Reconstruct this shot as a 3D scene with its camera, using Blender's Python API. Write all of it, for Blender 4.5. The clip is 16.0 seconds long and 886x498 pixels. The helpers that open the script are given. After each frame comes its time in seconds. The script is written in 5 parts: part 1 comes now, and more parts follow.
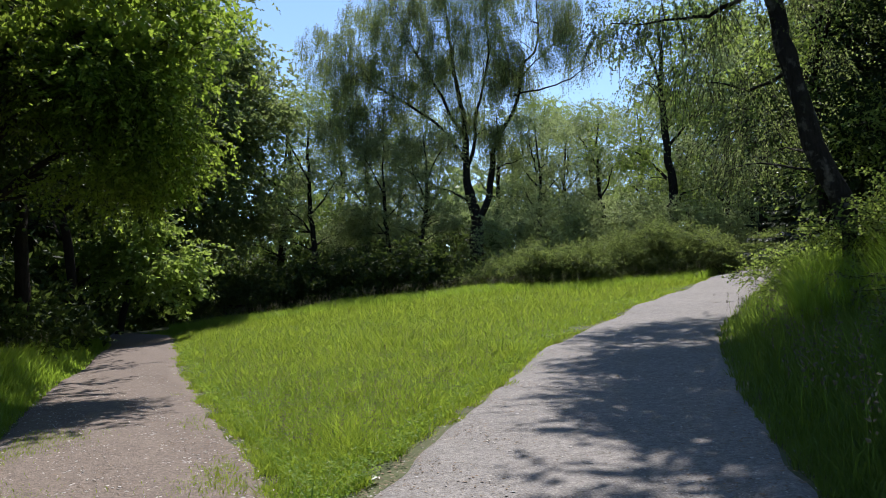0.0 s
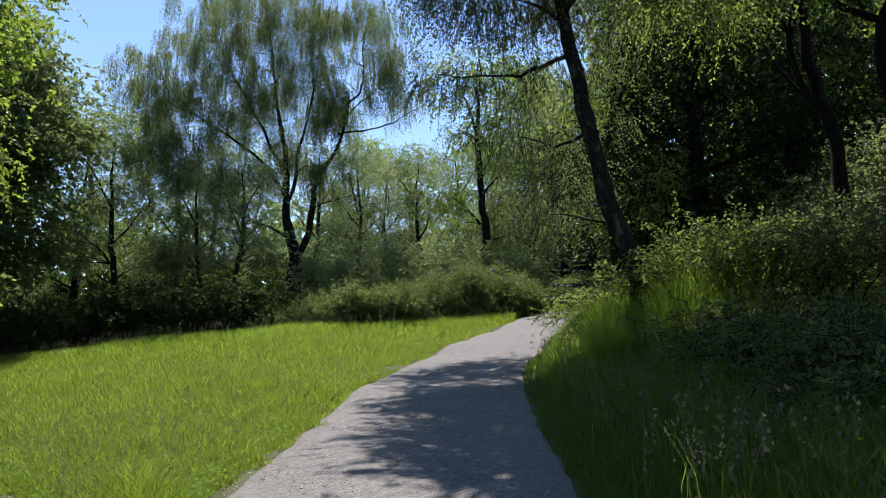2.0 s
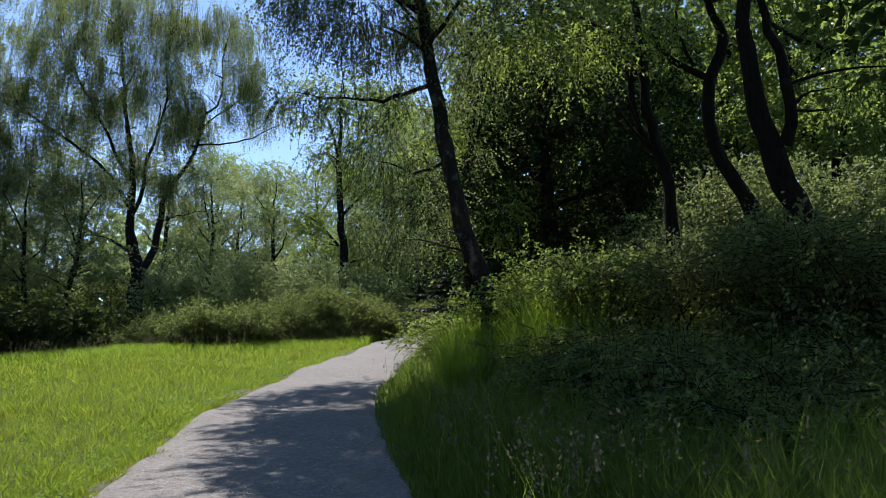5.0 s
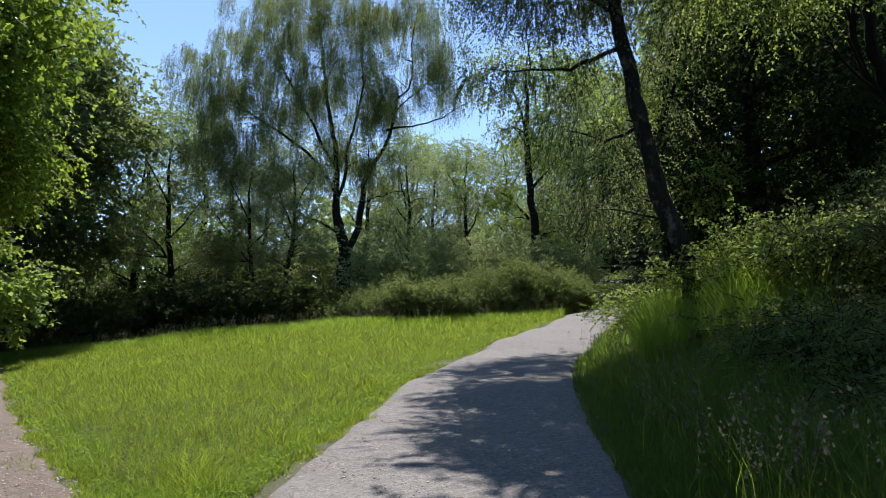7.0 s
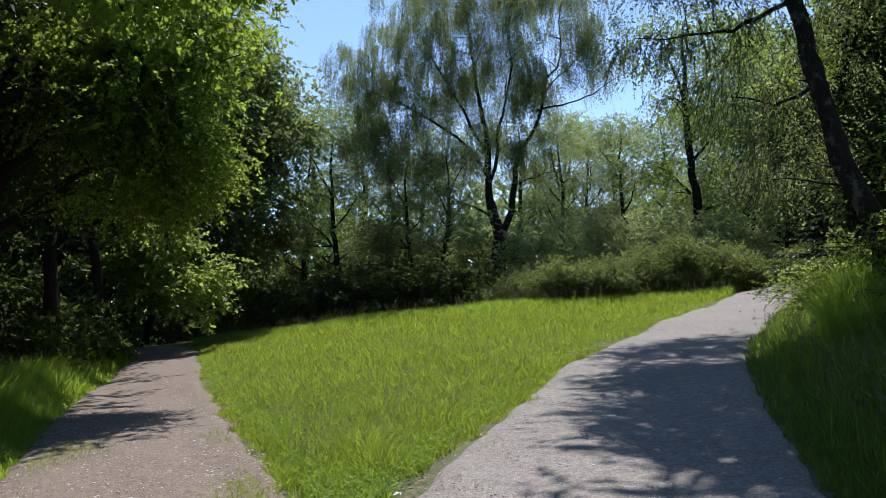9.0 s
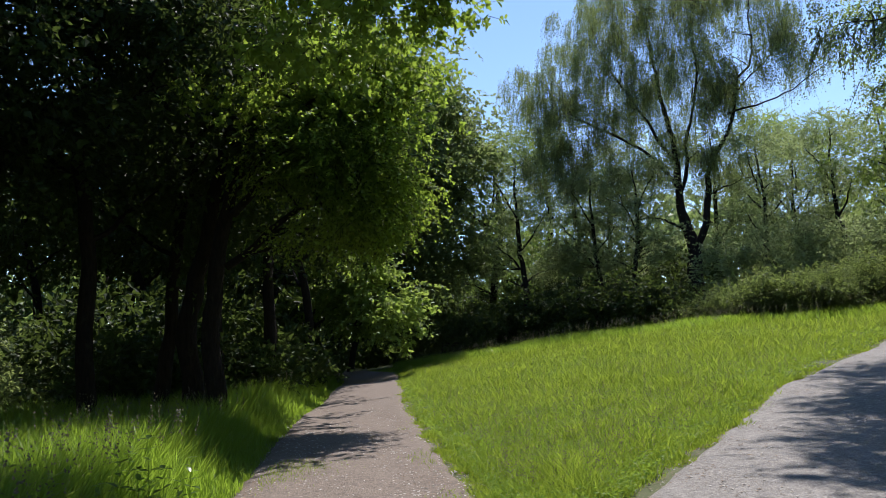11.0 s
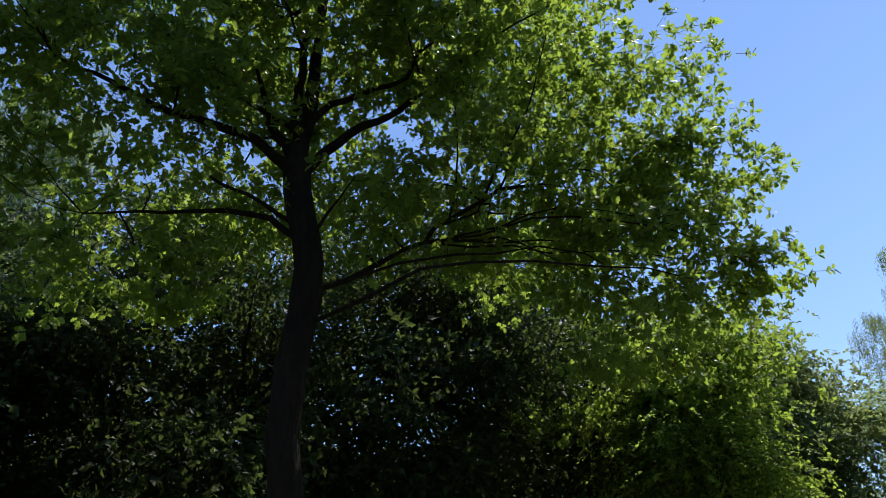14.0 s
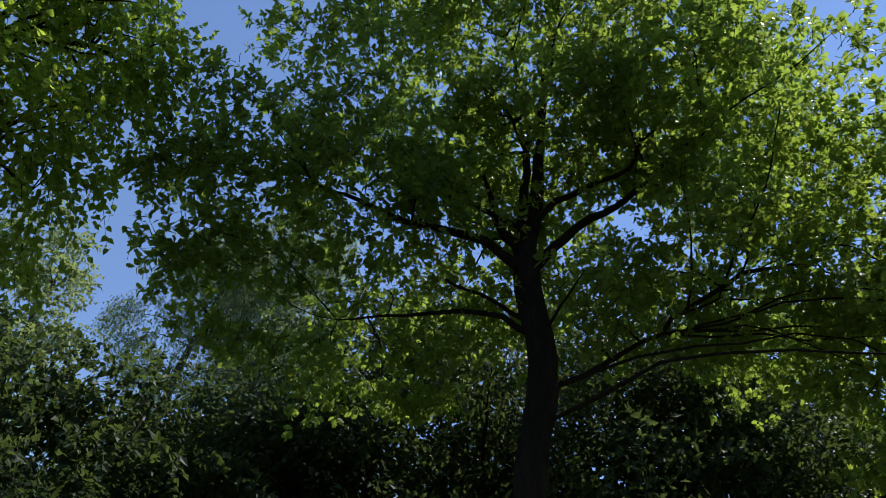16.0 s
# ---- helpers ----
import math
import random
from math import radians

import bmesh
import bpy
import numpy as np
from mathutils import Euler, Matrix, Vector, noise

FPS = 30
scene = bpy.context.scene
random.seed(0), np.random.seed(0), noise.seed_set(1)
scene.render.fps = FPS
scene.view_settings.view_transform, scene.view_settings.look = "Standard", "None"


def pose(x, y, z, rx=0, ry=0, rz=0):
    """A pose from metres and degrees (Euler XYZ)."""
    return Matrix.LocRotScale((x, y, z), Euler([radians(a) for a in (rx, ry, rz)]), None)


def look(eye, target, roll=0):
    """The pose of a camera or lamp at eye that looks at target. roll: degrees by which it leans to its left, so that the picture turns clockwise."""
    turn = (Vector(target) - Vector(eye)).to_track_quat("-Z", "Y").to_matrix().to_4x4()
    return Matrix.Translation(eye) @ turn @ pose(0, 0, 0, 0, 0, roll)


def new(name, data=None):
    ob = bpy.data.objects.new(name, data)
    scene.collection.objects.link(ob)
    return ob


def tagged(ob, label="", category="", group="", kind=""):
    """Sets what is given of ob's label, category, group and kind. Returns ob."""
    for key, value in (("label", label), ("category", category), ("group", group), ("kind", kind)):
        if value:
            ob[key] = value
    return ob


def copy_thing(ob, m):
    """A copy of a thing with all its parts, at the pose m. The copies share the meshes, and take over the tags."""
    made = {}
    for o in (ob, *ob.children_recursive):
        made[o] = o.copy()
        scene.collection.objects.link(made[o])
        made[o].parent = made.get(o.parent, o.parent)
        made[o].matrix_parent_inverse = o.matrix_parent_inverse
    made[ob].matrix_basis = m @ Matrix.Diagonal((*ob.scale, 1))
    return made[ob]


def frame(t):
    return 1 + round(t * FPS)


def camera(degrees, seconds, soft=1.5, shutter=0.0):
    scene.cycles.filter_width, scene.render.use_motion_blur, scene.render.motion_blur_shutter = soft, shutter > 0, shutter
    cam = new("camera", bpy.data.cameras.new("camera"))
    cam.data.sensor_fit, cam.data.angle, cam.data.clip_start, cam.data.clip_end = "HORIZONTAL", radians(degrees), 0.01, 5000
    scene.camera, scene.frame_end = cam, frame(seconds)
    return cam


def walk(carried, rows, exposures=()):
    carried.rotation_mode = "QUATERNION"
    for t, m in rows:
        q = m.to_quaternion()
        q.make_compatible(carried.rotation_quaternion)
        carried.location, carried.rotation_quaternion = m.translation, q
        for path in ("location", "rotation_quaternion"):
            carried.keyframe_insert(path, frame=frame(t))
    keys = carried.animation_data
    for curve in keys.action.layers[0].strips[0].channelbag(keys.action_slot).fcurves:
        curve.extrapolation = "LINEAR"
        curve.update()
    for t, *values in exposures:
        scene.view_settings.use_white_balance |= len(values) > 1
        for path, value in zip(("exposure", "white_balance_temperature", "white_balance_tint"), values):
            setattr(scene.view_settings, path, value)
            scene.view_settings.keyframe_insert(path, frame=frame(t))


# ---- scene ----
EYE = 1.6

# ---- camera ----
ARM = 0.12


def held(rx, ry, rz):
    """The camera in front of somebody who turns on the spot."""
    a = radians(rz)
    return pose(-ARM * math.sin(a), ARM * (math.cos(a) - 1), EYE, rx, ry, rz)


cam = camera(63.92, 16.0, soft=0.8)
walk(cam, [
    (0.00, held(94.83, 1.12, 0.09)),
    (0.50, held(95.52, 1.07, -1.43)),
    (1.00, held(96.40, 0.29, -5.52)),
    (1.50, held(97.14, 0.53, -10.11)),
    (2.00, held(97.73, 0.79, -14.53)),
    (2.50, held(98.32, 0.94, -18.83)),
    (3.00, held(99.04, 0.78, -22.54)),
    (3.20, held(99.29, 0.61, -24.10)),
    (4.25, held(99.78, 0.30, -28.50)),
    (5.30, held(99.41, 0.49, -23.84)),
    (5.50, held(99.34, 0.59, -21.96)),
    (6.00, held(98.53, 0.71, -17.35)),
    (6.50, held(97.76, 0.15, -14.07)),
    (7.00, held(97.37, 0.12, -10.70)),
    (7.50, held(97.33, 0.19, -7.57)),
    (8.00, held(97.01, 0.34, -3.84)),
    (8.50, held(96.42, 0.55, -1.06)),
    (8.70, held(96.30, 0.62, 0.06)),
    (9.75, held(95.60, 1.17, 6.61)),
    (10.80, held(97.07, 1.82, 15.19)),
    (11.00, held(98.17, 1.93, 17.07)),
    (11.50, held(101.96, 1.86, 21.51)),
    (12.00, held(106.75, 1.78, 24.95)),
    (12.50, held(111.48, 2.33, 26.87)),
    (13.00, held(116.13, 3.50, 31.83)),
    (13.50, held(120.89, 4.89, 39.27)),
    (14.00, held(124.54, 4.77, 45.72)),
    (14.50, held(127.80, 3.04, 50.80)),
    (15.00, held(129.85, -0.09, 54.25)),
    (15.50, held(131.31, -2.92, 58.90)),
    (16.00, held(132.33, -4.00, 61.96)),
], exposures=[(0.0, 0.55, 6400, 15), (11.0, 0.55, 6400, 15), (14.5, 0.48, 6400, 15), (16.0, 0.38, 6400, 15)])

# ---- light ----
SUN_AZ, SUN_EL = 9.0, 63.0
world = bpy.data.worlds.new("world")
scene.world = world
world.use_nodes = True
wn = world.node_tree.nodes
sky = wn.new("ShaderNodeTexSky")
sky.sky_type = "NISHITA"
sky.sun_disc = False
sky.sun_elevation = radians(SUN_EL)
sky.sun_rotation = radians(SUN_AZ)
sky.air_density, sky.dust_density, sky.ozone_density = 1.0, 0.0, 4.0
wn["Background"].inputs["Strength"].default_value = 0.15
world.node_tree.links.new(sky.outputs[0], wn["Background"].inputs["Color"])
sun_data = bpy.data.lights.new("sun", "SUN")
sun_data.energy, sun_data.angle, sun_data.color = 5.0, radians(0.55), (1.0, 0.965, 0.91)
sun_lamp = new("sun", sun_data)
sa, se = radians(SUN_AZ), radians(SUN_EL)
sun_lamp.matrix_world = look((30 * math.sin(sa) * math.cos(se), 30 * math.cos(sa) * math.cos(se), 30 * math.sin(se)), (0, 0, 0))

# ---- materials ----


def nodes_of(name):
    m = bpy.data.materials.new(name)
    m.use_nodes = True
    return m, m.node_tree.nodes, m.node_tree.links


def ramp_of(n, stops):
    r = n.new("ShaderNodeValToRGB")
    while len(r.color_ramp.elements) < len(stops):
        r.color_ramp.elements.new(0.5)
    for e, (p, c) in zip(r.color_ramp.elements, stops):
        e.position, e.color = p, (*c, 1)
    return r


def noise_of(n, l, scale, detail=4, rough=0.55, vec=None):
    t = n.new("ShaderNodeTexNoise")
    t.inputs["Scale"].default_value, t.inputs["Detail"].default_value, t.inputs["Roughness"].default_value = scale, detail, rough
    if vec is not None:
        l.new(vec, t.inputs["Vector"])
    return t


def mix_of(n, l, fac, a, b, mode="MIX"):
    x = n.new("ShaderNodeMix")
    x.data_type, x.blend_type = "RGBA", mode
    for sock, v in ((x.inputs[0], fac), (x.inputs[6], a), (x.inputs[7], b)):
        if hasattr(v, "links"):
            l.new(v, sock)
        elif isinstance(v, tuple):
            sock.default_value = (*v, 1)
        else:
            sock.default_value = v
    return x.outputs[2]


def leaf_mat(name, dark, mid, light, through_col, share=0.45, rough=0.45, patch=0.35, gloss=0.22, grey=0.20):
    """Foliage: green blades that scatter light and let some of it through."""
    m, n, l = nodes_of(name)
    dark, mid, light, through_col = (tuple((1 - grey) * v + grey * (0.3 * c[0] + 0.6 * c[1] + 0.1 * c[2]) for v in c) for c in (dark, mid, light, through_col))
    geo = n.new("ShaderNodeNewGeometry")
    tex = n.new("ShaderNodeTexCoord")
    ramp = ramp_of(n, [(0.0, dark), (0.5, mid), (1.0, light)])
    big = noise_of(n, l, patch, 3, vec=tex.outputs["Object"])
    add = n.new("ShaderNodeMath")
    add.operation = "MULTIPLY_ADD"
    l.new(geo.outputs["Random Per Island"], add.inputs[0])
    add.inputs[1].default_value = 0.75
    sh = n.new("ShaderNodeMath")
    sh.operation = "MULTIPLY_ADD"
    l.new(big.outputs[0], sh.inputs[0])
    sh.inputs[1].default_value, sh.inputs[2].default_value = 0.9, -0.33
    l.new(sh.outputs[0], add.inputs[2])
    l.new(add.outputs[0], ramp.inputs[0])
    p = n["Principled BSDF"]
    l.new(ramp.outputs[0], p.inputs["Base Color"])
    p.inputs["Roughness"].default_value = rough
    p.inputs["Specular IOR Level"].default_value = gloss
    tr = n.new("ShaderNodeBsdfTranslucent")
    l.new(mix_of(n, l, 0.35, through_col, ramp.outputs[0]), tr.inputs["Color"])
    ms = n.new("ShaderNodeMixShader")
    ms.inputs[0].default_value = share
    l.new(p.outputs[0], ms.inputs[1])
    l.new(tr.outputs[0], ms.inputs[2])
    l.new(ms.outputs[0], n["Material Output"].inputs["Surface"])
    return m


def bark_mat(name, dark, light, scale=7.0, white=None):
    m, n, l = nodes_of(name)
    tex = n.new("ShaderNodeTexCoord")
    mp = n.new("ShaderNodeMapping")
    mp.inputs["Scale"].default_value = (1, 1, 0.22)
    l.new(tex.outputs["Object"], mp.inputs["Vector"])
    a = noise_of(n, l, scale * 2.2, 8, 0.65, mp.outputs[0])
    b = noise_of(n, l, 0.9, 3, vec=tex.outputs["Object"])
    r = ramp_of(n, [(0.3, dark), (0.7, light)])
    l.new(a.outputs[0], r.inputs[0])
    col = mix_of(n, l, b.outputs[0], r.outputs[0], tuple(c * 0.6 + 0.012 for c in dark))
    if white:
        mp2 = n.new("ShaderNodeMapping")
        mp2.inputs["Scale"].default_value = (1.6, 1.6, 1.3)
        l.new(tex.outputs["Object"], mp2.inputs["Vector"])
        c = noise_of(n, l, 3.2, 5, 0.6, mp2.outputs[0])
        r2 = ramp_of(n, [(0.54, (0, 0, 0)), (0.68, (1, 1, 1))])
        l.new(c.outputs[0], r2.inputs[0])
        col = mix_of(n, l, r2.outputs[0], col, white)
    moss = noise_of(n, l, 2.6, 6, 0.7, tex.outputs["Object"])
    rm = ramp_of(n, [(0.58, (0, 0, 0)), (0.72, (0.55, 0.55, 0.55))])
    l.new(moss.outputs[0], rm.inputs[0])
    col = mix_of(n, l, rm.outputs[0], col, (0.045, 0.055, 0.026))
    p = n["Principled BSDF"]
    l.new(col, p.inputs["Base Color"])
    p.inputs["Roughness"].default_value = 0.9
    p.inputs["Specular IOR Level"].default_value = 0.15
    bump = n.new("ShaderNodeBump")
    bump.inputs["Strength"].default_value, bump.inputs["Distance"].default_value = 1.0, 0.07
    l.new(a.outputs[0], bump.inputs["Height"])
    l.new(bump.outputs[0], p.inputs["Normal"])
    return m


def gravel_mat(name, base, pale, dust, grain=55.0):
    """Trodden path: packed grit with pale stones, damp patches and dust."""
    m, n, l = nodes_of(name)
    tex = n.new("ShaderNodeTexCoord")
    v = n.new("ShaderNodeTexVoronoi")
    v.inputs["Scale"].default_value = grain
    l.new(tex.outputs["Object"], v.inputs["Vector"])
    fine = noise_of(n, l, grain * 1.7, 6, 0.7, tex.outputs["Object"])
    wide = noise_of(n, l, 0.55, 5, 0.6, tex.outputs["Object"])
    mid = noise_of(n, l, 5.0, 5, 0.65, tex.outputs["Object"])
    r1 = ramp_of(n, [(0.25, base), (0.75, pale)])
    l.new(mid.outputs[0], r1.inputs[0])
    r2 = ramp_of(n, [(0.35, (0.25, 0.25, 0.25)), (0.7, (0.75, 0.75, 0.75))])
    l.new(wide.outputs[0], r2.inputs[0])
    col = mix_of(n, l, r2.outputs[0], r1.outputs[0], dust)
    rs = ramp_of(n, [(0.0, (0.62, 0.6, 0.58)), (0.5, (1.0, 1.0, 1.0)), (1.0, (1.45, 1.42, 1.38))])
    l.new(v.outputs["Color"], rs.inputs[0])
    col = mix_of(n, l, 0.6, col, rs.outputs[0], "MULTIPLY")
    rf = ramp_of(n, [(0.36, (0.6, 0.58, 0.56)), (0.62, (1.15, 1.15, 1.15))])
    l.new(fine.outputs[0], rf.inputs[0])
    col = mix_of(n, l, 0.7, col, rf.outputs[0], "MULTIPLY")
    grit = noise_of(n, l, 17.0, 8, 0.75, tex.outputs["Object"])
    rg = ramp_of(n, [(0.34, (0.5, 0.48, 0.46)), (0.5, (1.0, 1.0, 1.0)), (0.68, (1.5, 1.48, 1.46))])
    l.new(grit.outputs[0], rg.inputs[0])
    col = mix_of(n, l, 0.75, col, rg.outputs[0], "MULTIPLY")
    p = n["Principled BSDF"]
    l.new(col, p.inputs["Base Color"])
    p.inputs["Roughness"].default_value = 0.92
    h = n.new("ShaderNodeMath")
    h.operation = "MULTIPLY_ADD"
    l.new(mid.outputs[0], h.inputs[0])
    h.inputs[1].default_value = 1.6
    l.new(v.outputs["Distance"], h.inputs[2])
    bump = n.new("ShaderNodeBump")
    bump.inputs["Strength"].default_value, bump.inputs["Distance"].default_value = 0.8, 0.012
    l.new(h.outputs[0], bump.inputs["Height"])
    l.new(bump.outputs[0], p.inputs["Normal"])
    return m


def plain_mat(name, a, b, scale=9.0, rough=0.8):
    m, n, l = nodes_of(name)
    tex = n.new("ShaderNodeTexCoord")
    t = noise_of(n, l, scale, 5, vec=tex.outputs["Object"])
    geo = n.new("ShaderNodeNewGeometry")
    r = ramp_of(n, [(0.2, a), (0.8, b)])
    s = n.new("ShaderNodeMath")
    s.operation = "MULTIPLY_ADD"
    l.new(geo.outputs["Random Per Island"], s.inputs[0])
    s.inputs[1].default_value = 0.5
    l.new(t.outputs[0], s.inputs[2])
    sub = n.new("ShaderNodeMath")
    sub.operation = "SUBTRACT"
    l.new(s.outputs[0], sub.inputs[0])
    sub.inputs[1].default_value = 0.25
    l.new(sub.outputs[0], r.inputs[0])
    p = n["Principled BSDF"]
    l.new(r.outputs[0], p.inputs["Base Color"])
    p.inputs["Roughness"].default_value = rough
    return m


M_OAK = leaf_mat("oak_leaf", (0.038, 0.074, 0.012), (0.085, 0.152, 0.024), (0.15, 0.235, 0.042), (0.48, 0.66, 0.05), 0.53, 0.45, 0.6, 0.16, 0.05)
M_BROAD = leaf_mat("broad_leaf", (0.045, 0.080, 0.016), (0.085, 0.145, 0.028), (0.145, 0.22, 0.045), (0.40, 0.54, 0.06), 0.48, 0.42)
M_BIRCH = leaf_mat("birch_leaf", (0.054, 0.084, 0.030), (0.102, 0.146, 0.050), (0.175, 0.23, 0.085), (0.44, 0.55, 0.12), 0.5, 0.48, 0.5, 0.18, 0.08)
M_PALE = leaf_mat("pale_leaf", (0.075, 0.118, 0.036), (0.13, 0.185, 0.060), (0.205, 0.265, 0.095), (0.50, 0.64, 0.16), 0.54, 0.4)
# Wood foliage darkened in its own colour to stand in for deep shade.
M_WOODSHADE = leaf_mat("wood_shade_leaf", (0.016, 0.028, 0.009), (0.028, 0.050, 0.014), (0.052, 0.086, 0.023), (0.15, 0.22, 0.03), 0.35, 0.5, 0.35, 0.12, 0.08)
M_NEEDLE = leaf_mat("needle", (0.012, 0.024, 0.012), (0.020, 0.040, 0.018), (0.034, 0.060, 0.026), (0.07, 0.12, 0.03), 0.2, 0.55)
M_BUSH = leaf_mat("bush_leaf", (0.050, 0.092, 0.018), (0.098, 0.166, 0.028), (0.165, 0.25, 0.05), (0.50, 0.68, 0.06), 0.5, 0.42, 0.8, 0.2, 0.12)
M_HEDGE = leaf_mat("hedge_leaf", (0.04, 0.068, 0.022), (0.078, 0.122, 0.037), (0.135, 0.19, 0.062), (0.38, 0.50, 0.08), 0.48, 0.45, 0.7, 0.2, 0.08)
M_GRASS = leaf_mat("grass_blade", (0.032, 0.082, 0.011), (0.092, 0.186, 0.023), (0.215, 0.305, 0.056), (0.50, 0.61, 0.06), 0.48, 0.55, 0.9, 0.06, 0.0)
M_CLOVER = leaf_mat("clover_leaf", (0.05, 0.11, 0.012), (0.11, 0.20, 0.022), (0.20, 0.30, 0.05), (0.42, 0.60, 0.06), 0.42, 0.45, 0.9, 0.15, 0.0)
M_STRAW = leaf_mat("dry_straw", (0.22, 0.19, 0.10), (0.34, 0.30, 0.17), (0.45, 0.40, 0.24), (0.4, 0.36, 0.2), 0.3, 0.5)
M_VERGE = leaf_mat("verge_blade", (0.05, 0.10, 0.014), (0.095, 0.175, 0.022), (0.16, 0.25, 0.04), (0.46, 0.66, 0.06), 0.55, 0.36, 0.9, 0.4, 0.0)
# Darker copy of the verge blades; bank shade is put into the colour.
M_BANK_SHADE = leaf_mat("bank_blade_shade", (0.030, 0.064, 0.012), (0.058, 0.112, 0.019), (0.11, 0.18, 0.032), (0.36, 0.52, 0.05), 0.45, 0.4, 1.2, 0.22, 0.05)
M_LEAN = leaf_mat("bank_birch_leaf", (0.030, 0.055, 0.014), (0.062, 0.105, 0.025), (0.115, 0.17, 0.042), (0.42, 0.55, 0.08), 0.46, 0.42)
M_WEED = leaf_mat("weed_leaf", (0.04, 0.085, 0.020), (0.075, 0.14, 0.035), (0.13, 0.21, 0.06), (0.38, 0.55, 0.07), 0.45, 0.28, 1.5, 0.6, 0.05)
M_LINDEN = leaf_mat("linden_leaf", (0.055, 0.10, 0.014), (0.11, 0.185, 0.024), (0.18, 0.27, 0.04), (0.60, 0.78, 0.07), 0.6, 0.38, 0.8, 0.25, 0.0)
# Near-black leaves: deep shade is put into this colour.
M_SHADE_LEAF = leaf_mat("painted_shade_leaf", (0.010, 0.022, 0.010), (0.018, 0.036, 0.014), (0.032, 0.058, 0.020), (0.10, 0.17, 0.03), 0.25, 0.65, 0.8, 0.06, 0.05)
M_SEED = leaf_mat("seed_head", (0.07, 0.07, 0.04), (0.13, 0.12, 0.075), (0.22, 0.20, 0.13), (0.3, 0.26, 0.14), 0.3, 0.6)
M_BARK = bark_mat("brown_bark", (0.006, 0.004, 0.003), (0.040, 0.028, 0.019))
M_BIRCHBARK = bark_mat("birch_bark", (0.016, 0.013, 0.010), (0.065, 0.055, 0.045), 6.0, (0.15, 0.14, 0.12))
M_GREY = bark_mat("grey_bark", (0.012, 0.009, 0.006), (0.046, 0.036, 0.027))
M_LEFTPATH = gravel_mat("grit_path", (0.10, 0.078, 0.062), (0.20, 0.162, 0.132), (0.158, 0.128, 0.105), 48)
M_RIGHTPATH = gravel_mat("worn_path", (0.146, 0.137, 0.126), (0.252, 0.239, 0.222), (0.212, 0.2, 0.187), 62)
M_SOIL = plain_mat("soil", (0.044, 0.056, 0.018), (0.085, 0.098, 0.036), 2.2, 0.95)
M_STONE = plain_mat("stone", (0.24, 0.21, 0.18), (0.5, 0.47, 0.43), 30)
M_LITTER = plain_mat("litter", (0.07, 0.045, 0.028), (0.26, 0.18, 0.11), 12)
M_WHITE = plain_mat("white_petal", (0.62, 0.62, 0.58), (0.8, 0.8, 0.76), 20)
M_YELLOW = plain_mat("yellow_petal", (0.6, 0.42, 0.02), (0.75, 0.55, 0.03), 20)

# ---- terrain ----
AZ_KEYS = [-180, -120, -60, -40, -22, -13, 3, 16, 24, 32, 45, 60, 90, 130, 180]
RISE = [0.0, 0.0, -0.004, -0.006, 0.0, 0.015, 0.038, 0.050, 0.068, 0.085, 0.112, 0.12, 0.09, 0.02, 0.0]
SWELL = [0, 0, 0, 0.0, 0.0002, 0.0006, 0.0012, 0.0008, 0.0006, 0.0006, 0.0004, 0.0003, 0, 0, 0]


def height(x, y):
    """The lie of the land: nearly level on one side, a rising hill on the other."""
    x, y = np.asarray(x, float), np.asarray(y, float)
    r = np.hypot(x, y)
    az = np.degrees(np.arctan2(x, y))
    rr = 48 * np.tanh(r / 48 * 1.0) * 0.35 + np.minimum(r, 48) * 0.65
    a = sum(np.interp((az + d + 180) % 360 - 180, AZ_KEYS, RISE) for d in (-5, 0, 5)) / 3
    b = sum(np.interp((az + d + 180) % 360 - 180, AZ_KEYS, SWELL) for d in (-5, 0, 5)) / 3
    z = rr * (a + b * np.minimum(rr, 44))
    bank = np.clip((az - 27) / 9, 0, 1) * np.clip((100 - az) / 20, 0, 1) * np.clip((r - 7) / 6, 0, 1) * 0.55
    wob = 0.05 * np.sin(x * 0.55 + 1.3) * np.sin(y * 0.48) + 0.03 * np.sin(x * 1.3 + y * 0.9)
    return z + bank + wob * np.clip((r - 4) / 10, 0, 1) * np.clip((60 - r) / 20, 0, 1)


def hz(x, y):
    return float(height(x, y))


def polar(az, el, r):
    """A place by bearing and elevation seen from the fork, at ground distance r."""
    a = radians(az)
    return Vector((r * math.sin(a), r * math.cos(a), EYE + r * math.tan(radians(el))))


def on_ground(az, r, sink=0.0):
    a = radians(az)
    x, y = r * math.sin(a), r * math.cos(a)
    return Vector((x, y, hz(x, y) - sink))


LEFT_LINE = [(-0.6, -6.0), (-1.1, -1.0), (-2.15, 4.0), (-2.95, 6.2), (-3.85, 8.3), (-5.55, 12.0), (-8.25, 18.4), (-11.4, 26.5), (-15.2, 35.5), (-20.5, 43.0), (-30.0, 50.0)]
RIGHT_LINE = [(0.2, -6.0), (0.0, -1.0), (0.45, 3.0), (0.86, 5.0), (1.38, 7.0), (2.3, 10.0), (4.2, 15.0), (7.3, 21.0), (11.2, 27.5), (17.4, 37.5), (23.0, 43.5), (32.0, 50.0)]
LEFT_HALF, RIGHT_HALF = 1.45, 1.66


